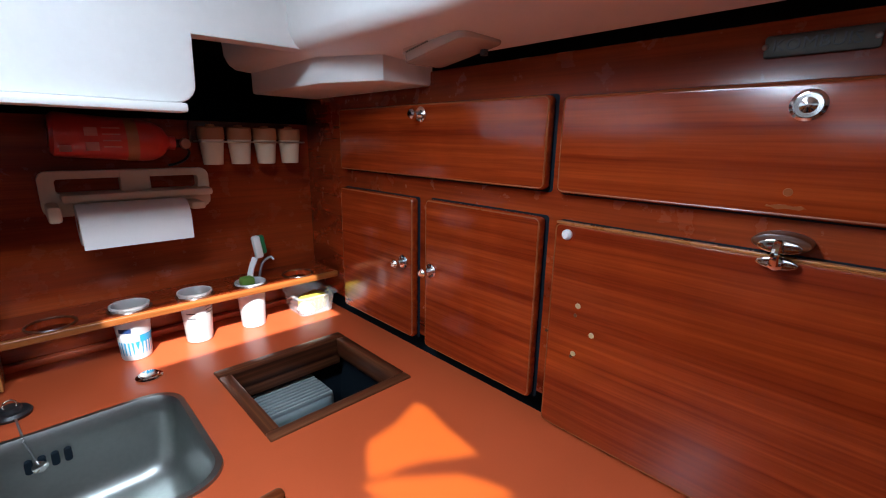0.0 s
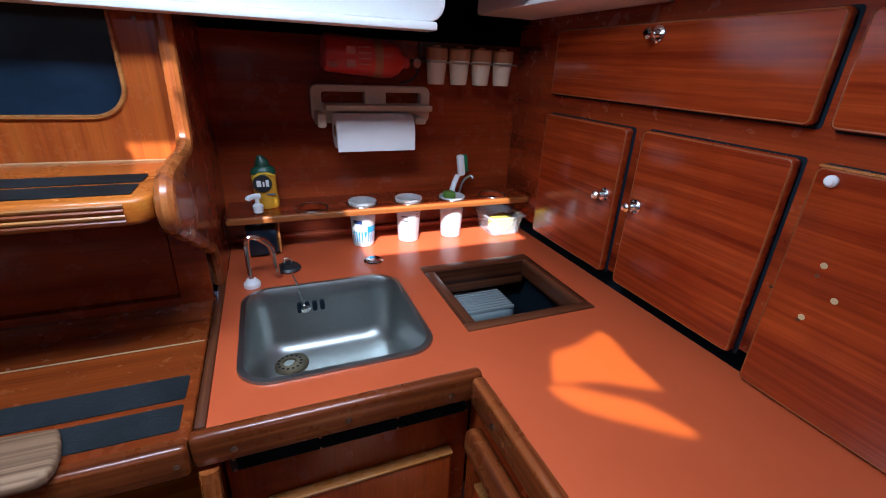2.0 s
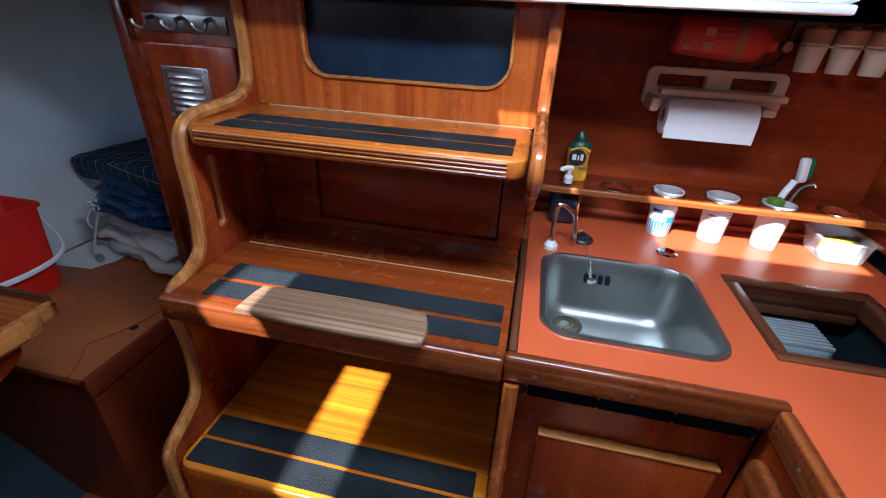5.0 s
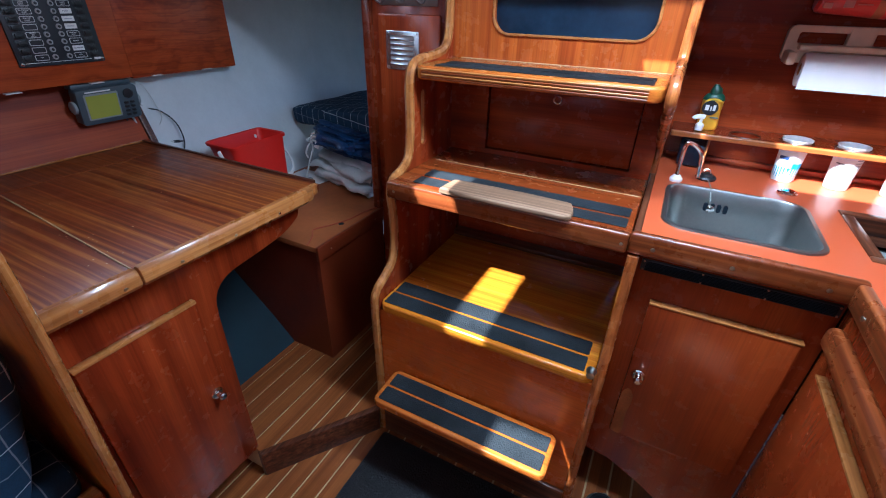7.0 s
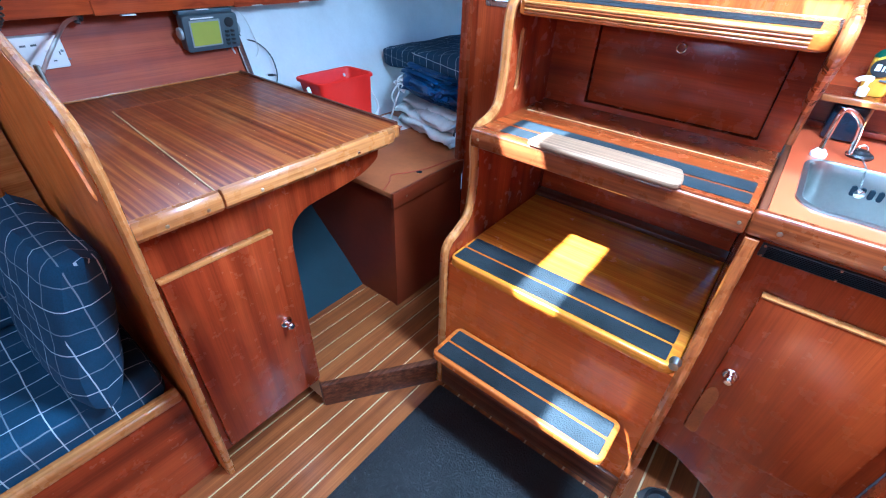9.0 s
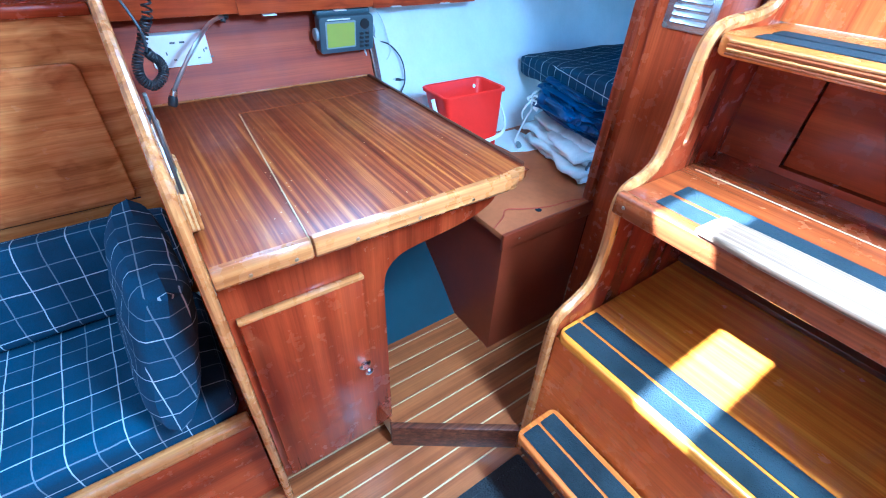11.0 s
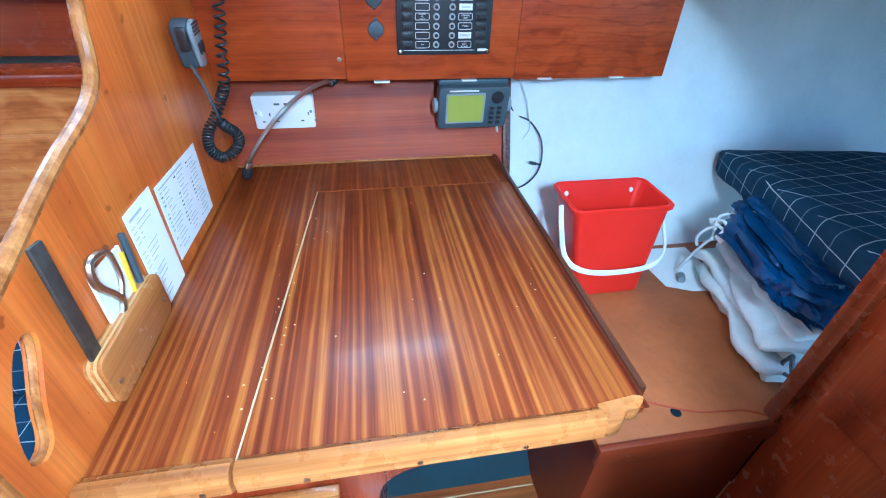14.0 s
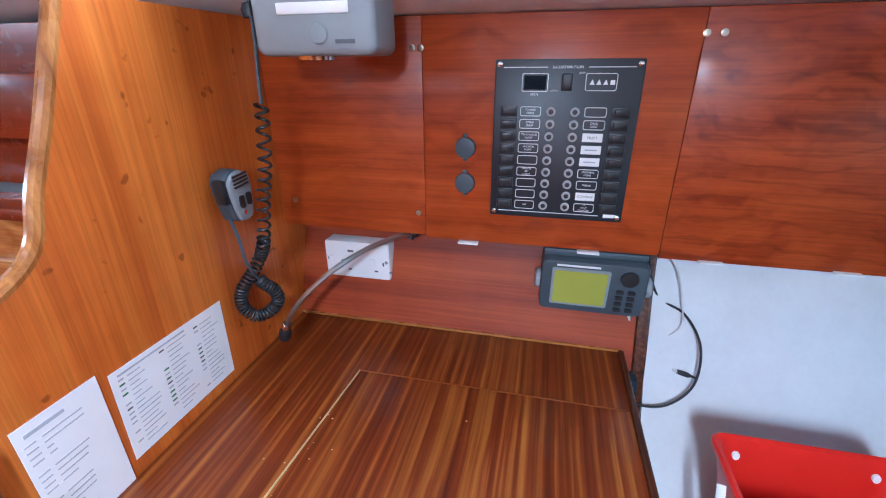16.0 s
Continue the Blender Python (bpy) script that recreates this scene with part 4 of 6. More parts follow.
# Lip wood is paled throughout to carry the sun that strikes it.
part("front_lip", box(0.026, 0.822, 0.522, 0.533, 1.026, 1.042, 0.004, 3), wood("shelf_lip_sunlit", "x", (0.26, 0.07, 0.014), (0.42, 0.14, 0.03), (0.54, 0.22, 0.055), 0.3, 0.3, 60.0), shelf, "varnished front lip, paled for the sun on it")
for x in HOLES:
    part("hole_rim", tube([(a, b, 1.041) for a, b in circle(x, 0.574, 0.039)], 0.0025, 6, True), DARK_X, shelf)


def tub(x, h, material, label, r0=0.0275, r1=0.0345):
    t = thing("plastic_tub", (x, 0.574, 0.93), label, "tub", "tubs in the cup shelf")
    part("wall", lathe([(0, 0.001), (r0 - 0.002, 0.001), (r0, 0.0), (r0 + 0.001, 0.004), (r1, h - 0.006), (r1 + 0.0022, h - 0.005), (r1 + 0.0022, h), (r1 - 0.001, h), (r0 - 0.001, 0.006), (0, 0.005)], (x, 0.574, 0.931), seg=28), material, t)
    return t


def wrap(x, z0, z1, a0, a1, material, parent, name, label="", r0=0.0275, r1=0.0345, h=0.120, off=0.0007):
    """A curved printed patch on a tub's side."""
    bm = bmesh.new()
    n = 10
    rows = []
    for z in (z0, z1):
        r = r0 + (r1 - r0) * z / h + off
        rows.append([bm.verts.new((x + r * math.sin(radians(a0 + (a1 - a0) * k / n)), 0.574 - r * math.cos(radians(a0 + (a1 - a0) * k / n)), 0.931 + z)) for k in range(n + 1)])
    for k in range(n):
        bm.faces.new((rows[0][k], rows[0][k + 1], rows[1][k + 1], rows[1][k]))
    return part(name, bm, material, parent, label)


tb1 = tub(0.347, 0.120, TUBWHITE, "white yoghurt tub printed with blue waves")
wrap(0.347, 0.012, 0.042, -75, 75, BLUE, tb1, "blue_print")
wrap(0.347, 0.040, 0.056, 10, 75, BLUE, tb1, "blue_print")
wrap(0.347, 0.064, 0.074, -60, -15, NAVYP, tb1, "dark_print")
wrap(0.347, 0.094, 0.106, -80, 80, BLUE, tb1, "blue_band", off=0.0009)
tb2 = tub(0.473, 0.120, TUBWHITE, "white plastic tub with small grey print")
for z in (0.06, 0.072):
    wrap(0.473, z, z + 0.003, -55, -20, INK, tb2, "print_line")
for k in range(3):
    wrap(0.473, 0.070 + 0.008 * k, 0.072 + 0.008 * k, 20, 60, INK, tb2, "print_line")
tb3 = tub(0.600, 0.116, TUB, "frosted clear tub holding washing-up brushes")
brush = thing("washing_up_brush", (0.600, 0.579, 0.935), "white washing-up brush standing in a clear tub", "brush")
part("handle", tube(spline([(0.588, 0.580, 0.938), (0.598, 0.59, 1.00), (0.612, 0.600, 1.06), (0.630, 0.61, 1.095)], 4), 0.005, 8, flat=1.6), WHITE, brush)
part("head", moved(box(-0.010, 0.010, -0.010, 0.010, -0.030, 0.030, 0.006), Matrix.Translation((0.640, 0.614, 1.122)) @ pose(0, 0, 0, 0, -8, 0)), WHITE, brush)
part("bristles", moved(box(0.0, 0.014, -0.009, 0.009, -0.024, 0.026, 0.004), Matrix.Translation((0.648, 0.620, 1.124)) @ pose(0, 0, 0, 0, -8, 0)), GREEN, brush)
br2 = thing("scrubbing_brush", (0.615, 0.60, 0.935), "bent wire bottle brush standing in a clear tub", "brush")
part("handle", tube(spline([(0.612, 0.585, 0.938), (0.630, 0.600, 1.02), (0.645, 0.606, 1.075), (0.668, 0.606, 1.092), (0.675, 0.600, 1.085)], 4), 0.0035, 8), STEEL, br2)
part("sponge", box(0.580, 0.612, 0.570, 0.600, 1.034, 1.056, 0.006), plain("green_sponge", (0.16, 0.30, 0.04), 0.9), br2, "green sponge end")

tray = thing("food_tray", (0.765, 0.555, 0.93), "clear ribbed plastic tray with scourers on the worktop", "tray")


def open_tray(x0, x1, y0, y1, z0, z1, t, flare):
    bm = bmesh.new()
    rings = []
    for f, z in ((0, z0), (flare, z1), (flare + 0.006, z1), (flare + 0.006, z1 + 0.002), (flare - t, z1 + 0.002), (-t, z0 + t)):
        rings.append([bm.verts.new((x, y, z)) for x, y in rrect(x0 - f, x1 + f, y0 - f, y1 + f, 0.014, 4)])
    for a, b in zip(rings, rings[1:]):
        for k in range(len(a)):
            bm.faces.new((a[k], a[(k + 1) % len(a)], b[(k + 1) % len(a)], b[k]))
    bm.faces.new(rings[0][::-1])
    bm.faces.new(rings[-1])
    return bm


part("shell", open_tray(0.712, 0.800, 0.525, 0.625, 0.931, 0.985, 0.0015, 0.010), TRAY, tray)
for k in range(7):
    part("rib", tube([(0.716 + 0.013 * k, 0.5235, 0.936), (0.716 + 0.0135 * k, 0.5155, 0.983)], 0.0016, 5), TRAY, tray)
solid("yellow_scourer", moved(box(-0.040, 0.034, -0.030, 0.030, 0, 0.036, 0.009, 3), Matrix.Translation((0.768, 0.572, 0.9365)) @ pose(0, 0, 0, 8, 0, 25)), plain("yellow_sponge", (0.62, 0.52, 0.06), 0.9, relief=0.5), "yellow sponge scourer in a clear tray", "sponge")
solid("crumpled_cloth", moved(lathe([(0, 0), (0.022, 0.002), (0.026, 0.012), (0.018, 0.024), (0.008, 0.03), (0, 0.029)], (0, 0, 0), seg=14), Matrix.Translation((0.735, 0.550, 0.934))), PAPER, "crumpled white cloth in a clear tray", "cloth")

cif = thing("cleaner_bottle", (0.115, 0.605, 1.04), "yellow cream cleaner bottle with a green cap on the shelf", "bottle")


def flask(x, y, z, prof, sx, sy, n=22):
    bm = bmesh.new()
    rows = [[bm.verts.new((x + dx + w * sx * math.cos(2 * math.pi * k / n), y + w * sy * math.sin(2 * math.pi * k / n), z + h)) for k in range(n)] for w, h, dx in prof]
    for a, b in zip(rows, rows[1:]):
        for k in range(n):
            bm.faces.new((a[k], a[(k + 1) % n], b[(k + 1) % n], b[k]))
    bm.faces.new(rows[0][::-1])
    bm.faces.new(rows[-1])
    return bm


part("body", flask(0.118, 0.605, 1.041, ((0.9, 0, 0), (1, 0.004, 0), (1, 0.02, 0), (0.93, 0.045, -0.001), (0.98, 0.07, -0.002), (1, 0.085, -0.002), (0.8, 0.098, -0.001), (0.45, 0.104, 0)), 0.0285, 0.018), plain("amber_bottle", (0.72, 0.36, 0.02), 0.35), cif)
part("shoulder", flask(0.118, 0.605, 1.1255, ((1.03, 0, -0.002), (0.98, 0.006, -0.002), (0.84, 0.014, -0.001), (0.5, 0.0205, 0)), 0.0287, 0.0186), plain("deep_green_label", (0.012, 0.07, 0.04), 0.35), cif, "dark green printed shoulder")
part("red_swoosh", slab(spline([(0.091, 1.118), (0.100, 1.128), (0.114, 1.132), (0.130, 1.131), (0.143, 1.122), (0.128, 1.126), (0.112, 1.127), (0.100, 1.122)], 3)[:-1], "y", 0.5855, 0.5875), YELLOW, cif)
part("cap", flask(0.116, 0.605, 1.141, ((0.62, 0, 0), (0.62, 0.01, 0), (0.5, 0.018, 0), (0.3, 0.024, -0.003), (0.25, 0.028, -0.003)), 0.026, 0.021), plain("dark_green_cap", (0.010, 0.055, 0.03), 0.4), cif)
part("label_disc", slab([(0.112 + 0.0215 * math.cos(k * math.pi / 12), 1.105 + 0.0205 * math.sin(k * math.pi / 12)) for k in range(24)], "y", 0.5835, 0.587), BLACK, cif, "black round label with pale lettering bars")
part("label_bar", box(0.099, 0.109, 0.5828, 0.5836, 1.098, 1.113, 0.0003), WHITE, cif)
part("label_bar", box(0.1125, 0.1165, 0.5828, 0.5836, 1.098, 1.110, 0.0003), WHITE, cif)
part("label_bar", box(0.1195, 0.1265, 0.5828, 0.5836, 1.098, 1.114, 0.0003), WHITE, cif)
part("print_line", box(0.118, 0.140, 0.5845, 0.5862, 1.076, 1.080), INK, cif)
soap = thing("soap_pump", (0.097, 0.562, 1.04), "small white soap pump on the shelf", "soap dispenser")
part("neck", lathe([(0.011, 0), (0.012, 0.016), (0.008, 0.02), (0.0045, 0.022), (0.0045, 0.036), (0, 0.037)], (0.097, 0.556, 1.045), seg=16), WHITE, soap)
part("spout", tube(spline([(0.104, 0.558, 1.083), (0.092, 0.555, 1.084), (0.080, 0.55, 1.082), (0.076, 0.548, 1.077)], 4), 0.0065, 8), WHITE, soap)
part("bottle", box(0.062, 0.132, 0.548, 0.640, 0.9345, 1.021, 0.008), SMOKE, soap, "dark blue see-through soap bottle")
part("back_strip", box(0.133, 0.139, 0.56, 0.64, 0.9345, 1.018, 0.002), TRIM_Z, soap)

ext = thing("fire_extinguisher", (0.38, 0.61, 1.36), "small red fire extinguisher strapped to the bulkhead on its side", "fire extinguisher")
part("cylinder", lathe([(0, 0), (0.034, 0.0), (0.041, 0.006), (0.042, 0.012), (0.042, 0.150), (0.039, 0.168), (0.030, 0.184), (0.018, 0.192), (0.014, 0.196), (0.014, 0.208), (0, 0.209)], (0.272, 0.610, 1.400), (1, 0, -0.075), 28), EXTRED, ext)
part("valve", lathe([(0.009, 0), (0.009, 0.018), (0.006, 0.020), (0.006, 0.028), (0, 0.029)], (0.478, 0.610, 1.385), (1, 0, -0.07), 14), BLACK, ext)
part("gauge", lathe([(0.011, 0), (0.012, 0.003), (0.011, 0.008), (0.009, 0.0085), (0, 0.0085)], (0.496, 0.600, 1.384), (0.3, -1, 0), 18), BRASS, ext)
part("hose", tube(spline([(0.500, 0.612, 1.380), (0.512, 0.63, 1.366), (0.508, 0.645, 1.350), (0.49, 0.655, 1.338), (0.472, 0.655, 1.335)], 5), 0.003, 6), BLACK, ext)
bm_band = bmesh.new()
rows = []
for w in (0.388, 0.408):
    rows.append([bm_band.verts.new((w, 0.610 - 0.0432 * math.cos(radians(a)), 1.391 + 0.0432 * math.sin(radians(a)))) for a in range(-110, 111, 10)])
for k in range(len(rows[0]) - 1):
    bm_band.faces.new((rows[0][k], rows[0][k + 1], rows[1][k + 1], rows[1][k]))
part("strap", bm_band, plain("tan_strap", (0.42, 0.17, 0.07), 0.6), ext)
for x0, x1, z0, z1 in ((0.322, 0.342, 1.398, 1.414), (0.322, 0.342, 1.370, 1.386), (0.282, 0.300, 1.368, 1.380)):
    part("print_block", box(x0, x1, 0.5665, 0.5695, z0, z1), plain("pink_print", (0.62, 0.24, 0.2), 0.5) if "pink_print" not in bpy.data.materials else bpy.data.materials["pink_print"], ext)
for k in range(4):
    part("print_line", box(0.349, 0.378, 0.5667, 0.5692, 1.412 - 0.012 * k, 1.4145 - 0.012 * k), bpy.data.materials["pink_print"], ext)
part("bracket", box(0.33, 0.44, 0.652, 0.669, 1.385, 1.425, 0.003), BLACK, ext)

spice = thing("spice_rack", (0.65, 0.64, 1.33), "dark rack holding four lidded cream pots", "rack")
part("back_board", slab(rrect(0.524, 0.775, 1.385, 1.436, 0.006, 3), "y", 0.655, 0.669, bev=0.002), DARK_X, spice)
part("wire", tube([(0.530, 0.652, 1.389), (0.530, 0.592, 1.389), (0.778, 0.592, 1.389), (0.778, 0.652, 1.389)], 0.002, 6), BRASS, spice)
for k in range(4):
    x = 0.559 + 0.0635 * k
    pot = thing("spice_pot", (x, 0.622, 1.336), "tapered cream plastic pot with a tan lid", "pot", "pots in the spice rack")
    part("wall", lathe([(0, 0), (0.0205, 0), (0.0215, 0.003), (0.0265, 0.058), (0, 0.058)], (x, 0.622, 1.336), seg=20), CREAM, pot)
    part("lid", lathe([(0.0275, 0), (0.0285, 0.003), (0.0285, 0.026), (0.026, 0.029), (0.010, 0.03), (0.009, 0.034), (0, 0.035)], (x, 0.622, 1.394), seg=20), bpy.data.materials.get("tan_strap"), pot, "tan lid")

rollh = thing("paper_roll_holder", (0.40, 0.62, 1.22), "cream plastic kitchen paper holder fixed to the bulkhead", "paper holder")
part("plate", slab(rrect(0.243, 0.549, 1.237, 1.328, 0.018, 6), "y", 0.640, 0.668, holes=[rrect(0.268, 0.525, 1.284, 1.312, 0.006, 4)], bev=0.004), CREAM, rollh)
part("tear_bar", box(0.272, 0.545, 0.600, 0.640, 1.268, 1.284, 0.005), CREAM, rollh)
part("centre_web", box(0.375, 0.430, 0.638, 0.6665, 1.280, 1.327, 0.003), CREAM, rollh)
part("end_arm", box(0.247, 0.268, 0.560, 0.645, 1.236, 1.268, 0.006), CREAM, rollh)
part("end_arm", box(0.490, 0.520, 0.575, 0.645, 1.240, 1.256, 0.005), CREAM, rollh)
kr = thing("kitchen_roll", (0.385, 0.600, 1.185), "part-used white kitchen paper roll", "paper roll")
part("roll", lathe([(0.016, 0), (0.041, 0.0), (0.042, 0.003), (0.042, 0.190), (0.041, 0.193), (0.016, 0.193)], (0.290, 0.598, 1.224), "x", 32), TISSUE, kr)
part("core", lathe([(0.0158, 0.0), (0.0158, 0.193), (0.0138, 0.193), (0.0138, 0.0), (0.0158, 0.0)], (0.290, 0.598, 1.224), "x", 24), TRIM_X, kr)
part("loose_sheet", box(0.2905, 0.4825, 0.5552, 0.5560, 1.180, 1.226), TISSUE, kr)

# ---- vent panel beside the steps, quarter berth ----
vp = thing("vent_panel", (-0.79, 0.40, 0.10), "mahogany panel with a steel louvre and coat hooks", "panel")
part("board", box(-0.955, -0.656, 0.395, 0.415, 0.10, 1.50, 0.003), WAZ, vp)
part("door", slab(rrect(-0.925, -0.69, 0.72, 1.325, 0.008, 3), "y", 0.383, 0.395, bev=0.004), WAZ, vp)
part("jamb", box(-0.985, -0.953, 0.375, 0.43, 0.614, 1.50, 0.006), DARK_Z, vp, "dark rounded door jamb")
lv = part("louvre", slab(rrect(-0.893, -0.765, 1.158, 1.276, 0.005, 3), "y", 0.379, 0.383, bev=0.001), ALU, vp, "steel louvred vent")
for k in range(6):
    part("louvre_fin", moved(box(-0.045, 0.045, -0.007, 0.0, -0.001, 0.012, 0.0006), Matrix.Translation((-0.829, 0.380, 1.172 + 0.0155 * k)) @ pose(0, 0, 0, -30, 0, 0)), ALU, lv)
for x in (-0.886, -0.772):
    for z in (1.165, 1.269):
        screw(lv, (x, 0.379, z), "-y", 0.003)
lw = part("low_vent", box(-0.90, -0.85, 0.3915, 0.396, 0.20, 0.285, 0.002), ALU, vp, "small steel outlet plate")
part("low_vent_slot", box(-0.888, -0.862, 0.3905, 0.3925, 0.225, 0.26, 0.001), BLACK, lw)
hk = thing("coat_hooks", (-0.81, 0.39, 1.35), "steel strip with three coat hooks", "coat hooks")
part("strip", box(-0.92, -0.705, 0.391, 0.395, 1.348, 1.385, 0.001), STEEL, hk)
for x in (-0.89, -0.815, -0.74):
    part("hook", tube(spline([(x, 0.390, 1.378), (x, 0.372, 1.374), (x, 0.366, 1.362), (x - 0.004, 0.356, 1.356), (x - 0.01, 0.345, 1.362), (x - 0.013, 0.342, 1.372)], 4), 0.005, 8), STEEL, hk)

bx = thing("seat_box", (-1.2, 0.3, 0.09), "brown laminate box seat beside the chart table", "seat box")
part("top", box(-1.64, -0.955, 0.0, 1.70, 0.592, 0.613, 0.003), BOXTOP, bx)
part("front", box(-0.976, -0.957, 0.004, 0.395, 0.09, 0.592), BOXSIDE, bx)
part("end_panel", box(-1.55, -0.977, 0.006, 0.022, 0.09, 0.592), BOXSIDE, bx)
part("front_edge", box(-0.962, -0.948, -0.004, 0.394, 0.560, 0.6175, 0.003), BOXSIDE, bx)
part("finger_hole", lathe([(0.011, 0), (0.011, 0.0008), (0, 0.001)], (-1.007, 0.193, 0.6132), seg=16), VOID, bx)
for y in (0.06, 0.33):
    screw(bx, (-0.9475, y, 0.588), "x", 0.004)
solid("red_wire", tube(spline([(-1.0, 0.0, 0.616), (-1.03, 0.06, 0.616), (-1.06, 0.10, 0.616), (-1.03, 0.16, 0.616), (-1.0, 0.24, 0.616), (-0.99, 0.33, 0.616), (-0.97, 0.38, 0.616)], 6), 0.0022, 6), plain("red_wire", (0.35, 0.05, 0.02), 0.5), "thin red wire lying on the box seat", "wire")
# Flat white sheet where the box seat meets the hull.
solid("white_card", slab([(-1.56, 0.392), (-1.465, 0.40), (-1.382, 0.407), (-1.352, 0.472), (-1.34, 0.58), (-1.55, 0.58)], "z", 0.6135, 0.6157), PAPER, "flat white sheet on the box seat beside the hull", "card")


def bucket_shell():
    bm = bmesh.new()
    rings = []
    for u, v, r, z in ((0.098, 0.060, 0.02, 0.0), (0.100, 0.063, 0.02, 0.006), (0.134, 0.078, 0.022, 0.212), (0.142, 0.086, 0.024, 0.214), (0.143, 0.087, 0.024, 0.222), (0.139, 0.083, 0.024, 0.225), (0.132, 0.076, 0.022, 0.222), (0.097, 0.059, 0.02, 0.008)):
        rings.append([bm.verts.new((x, y, z)) for x, y in rrect(-v, v, -u, u, r, 5)])
    for a, b in zip(rings, rings[1:]):
        for k in range(len(a)):
            bm.faces.new((a[k], a[(k + 1) % len(a)], b[(k + 1) % len(a)], b[k]))
    bm.faces.new(rings[0][::-1])
    bm.faces.new(rings[-1])
    return bm


BK = Matrix.Translation((-1.437, 0.223, 0.6145)) @ Matrix(((0.95, 0, -0.19, 0), (0, 0.96, 0, 0), (0, 0, 1.15, 0), (0, 0, 0, 1)))
bucket = thing("bucket", (-1.437, 0.223, 0.6145), "red rectangular plastic bucket with a white handle", "bucket")
part("shell", moved(bucket_shell(), BK), RED, bucket)
part("handle", moved(tube(spline([(0.0, -0.144, 0.203), (0.03, -0.150, 0.165), (0.070, -0.146, 0.110), (0.094, -0.10, 0.086), (0.098, 0.0, 0.078), (0.094, 0.10, 0.086), (0.070, 0.146, 0.110), (0.03, 0.150, 0.165), (0.0, 0.144, 0.203)], 5), 0.0075, 8, flat=0.6), BK), WHITE, bucket, "white plastic handle")
for y in (-0.1, 0.1):
    part("rim_peg", moved(lathe([(0.006, 0), (0.006, 0.004), (0, 0.005)], (-0.073, y, 0.200), "x", 10), BK), WHITE, bucket)


def cushion(sx, sy, sz, r, lump=0.006, n=18):
    """A boxy foam cushion with soft edges and slight dents."""
    bm = box(-sx / 2, sx / 2, -sy / 2, sy / 2, 0, sz, 0)
    bmesh.ops.subdivide_edges(bm, edges=list(bm.edges), cuts=n, use_grid_fill=True)
    for v in bm.verts:
        c = v.co
        q = Vector((max(-sx / 2 + r, min(sx / 2 - r, c.x)), max(-sy / 2 + r, min(sy / 2 - r, c.y)), max(r, min(sz - r, c.z))))
        d = c - q
        if d.length > 1e-6:
            v.co = q + d.normalized() * r
        v.co += Vector((0, 0, 1)) * lump * noise.noise(c * 9)
    return bm


cu = thing("berth_cushion", (-1.36, 0.85, 0.86), "navy check cushion resting on folded bags", "cushion")
part("pad", moved(cushion(0.80, 0.62, 0.095, 0.028), Matrix.Translation((-1.235, 0.875, 0.858)) @ pose(0, 0, 0, 4, -7, -19)), CLOTH, cu)


def heap(cx, cy, z0, sx, sy, sz, seed, amp, folds):
    """A slumped pile of cloth with creases."""
    bm = bmesh.new()
    bmesh.ops.create_uvsphere(bm, u_segments=120, v_segments=64, radius=1)
    for v in bm.verts:
        c = v.co.copy()
        k = Vector((math.copysign(abs(c.x) ** 0.55, c.x), math.copysign(abs(c.y) ** 0.55, c.y), math.copysign(abs(c.z) ** 0.5, c.z)))
        off = Vector((seed, seed * 1.7, -seed))
        w = amp * (noise.noise(c * 2.2 + off) + 0.6 * (1 - abs(noise.noise(Vector((c.x * 1.2, c.y * 1.2, c.z * folds)) + off)) * 2.2) + 0.3 * noise.noise(c * 9 + off) + 0.28 * (0.5 - abs(noise.noise(c * 4 + off * 2)) * 2))
        k *= 1 + w
        v.co = Vector((cx + k.x * sx, cy + k.y * sy, z0 + max(0.0, (k.z + 1) * sz)))
    return bm


def canvas_fold(sx, sy, sz, seed, droop):
    """One doubled layer of sailcloth, buckled, with its fore edge hanging down."""
    bm = cushion(sx, sy, sz, sz * 0.49, 0.0, 26)
    off = Vector((seed * 3.7, seed * 1.3, seed))
    for v in bm.verts:
        c = v.co.copy()
        edge = max(0.0, -c.y / sy - 0.12)
        v.co.z += 0.020 * noise.noise(Vector((c.x * 7 + c.y * 4, c.y * 5, 0)) + off) - droop * edge * edge * 4
        v.co.z += 0.007 * (0.5 - abs(noise.noise(Vector((c.x * 22 + c.y * 9, c.y * 8, 3)) + off)) * 2)
        v.co.y += 0.022 * noise.noise(Vector((c.x * 9, 0.5, c.z * 12)) + off)
        v.co.x += 0.012 * noise.noise(Vector((c.y * 10, 2.5, c.z * 9)) + off)
    return bm


sail = thing("sail_bag", (-1.20, 0.60, 0.6145), "pale grey canvas sail bag slumped in loose folds on the berth", "bag")
for k, (dx, dy, z, sx, sy, th, turn, drop) in enumerate((
        (0.00, 0.02, 0.620, 0.42, 0.33, 0.030, -13, 0.002), (0.015, 0.005, 0.648, 0.40, 0.34, 0.026, -19, 0.020), (-0.02, 0.02, 0.674, 0.40, 0.31, 0.028, -9, 0.016),
        (0.03, 0.015, 0.700, 0.36, 0.33, 0.022, -25, 0.046), (-0.01, 0.035, 0.722, 0.38, 0.29, 0.026, -14, 0.030), (0.035, 0.05, 0.745, 0.33, 0.28, 0.020, -21, 0.056))):
    part("canvas_fold", moved(canvas_fold(sx, sy, th, k + 1.0, drop), Matrix.Translation((-1.20 + dx, 0.615 + dy, z)) @ pose(0, 0, 0, 0, 0, turn)), SAIL, sail)
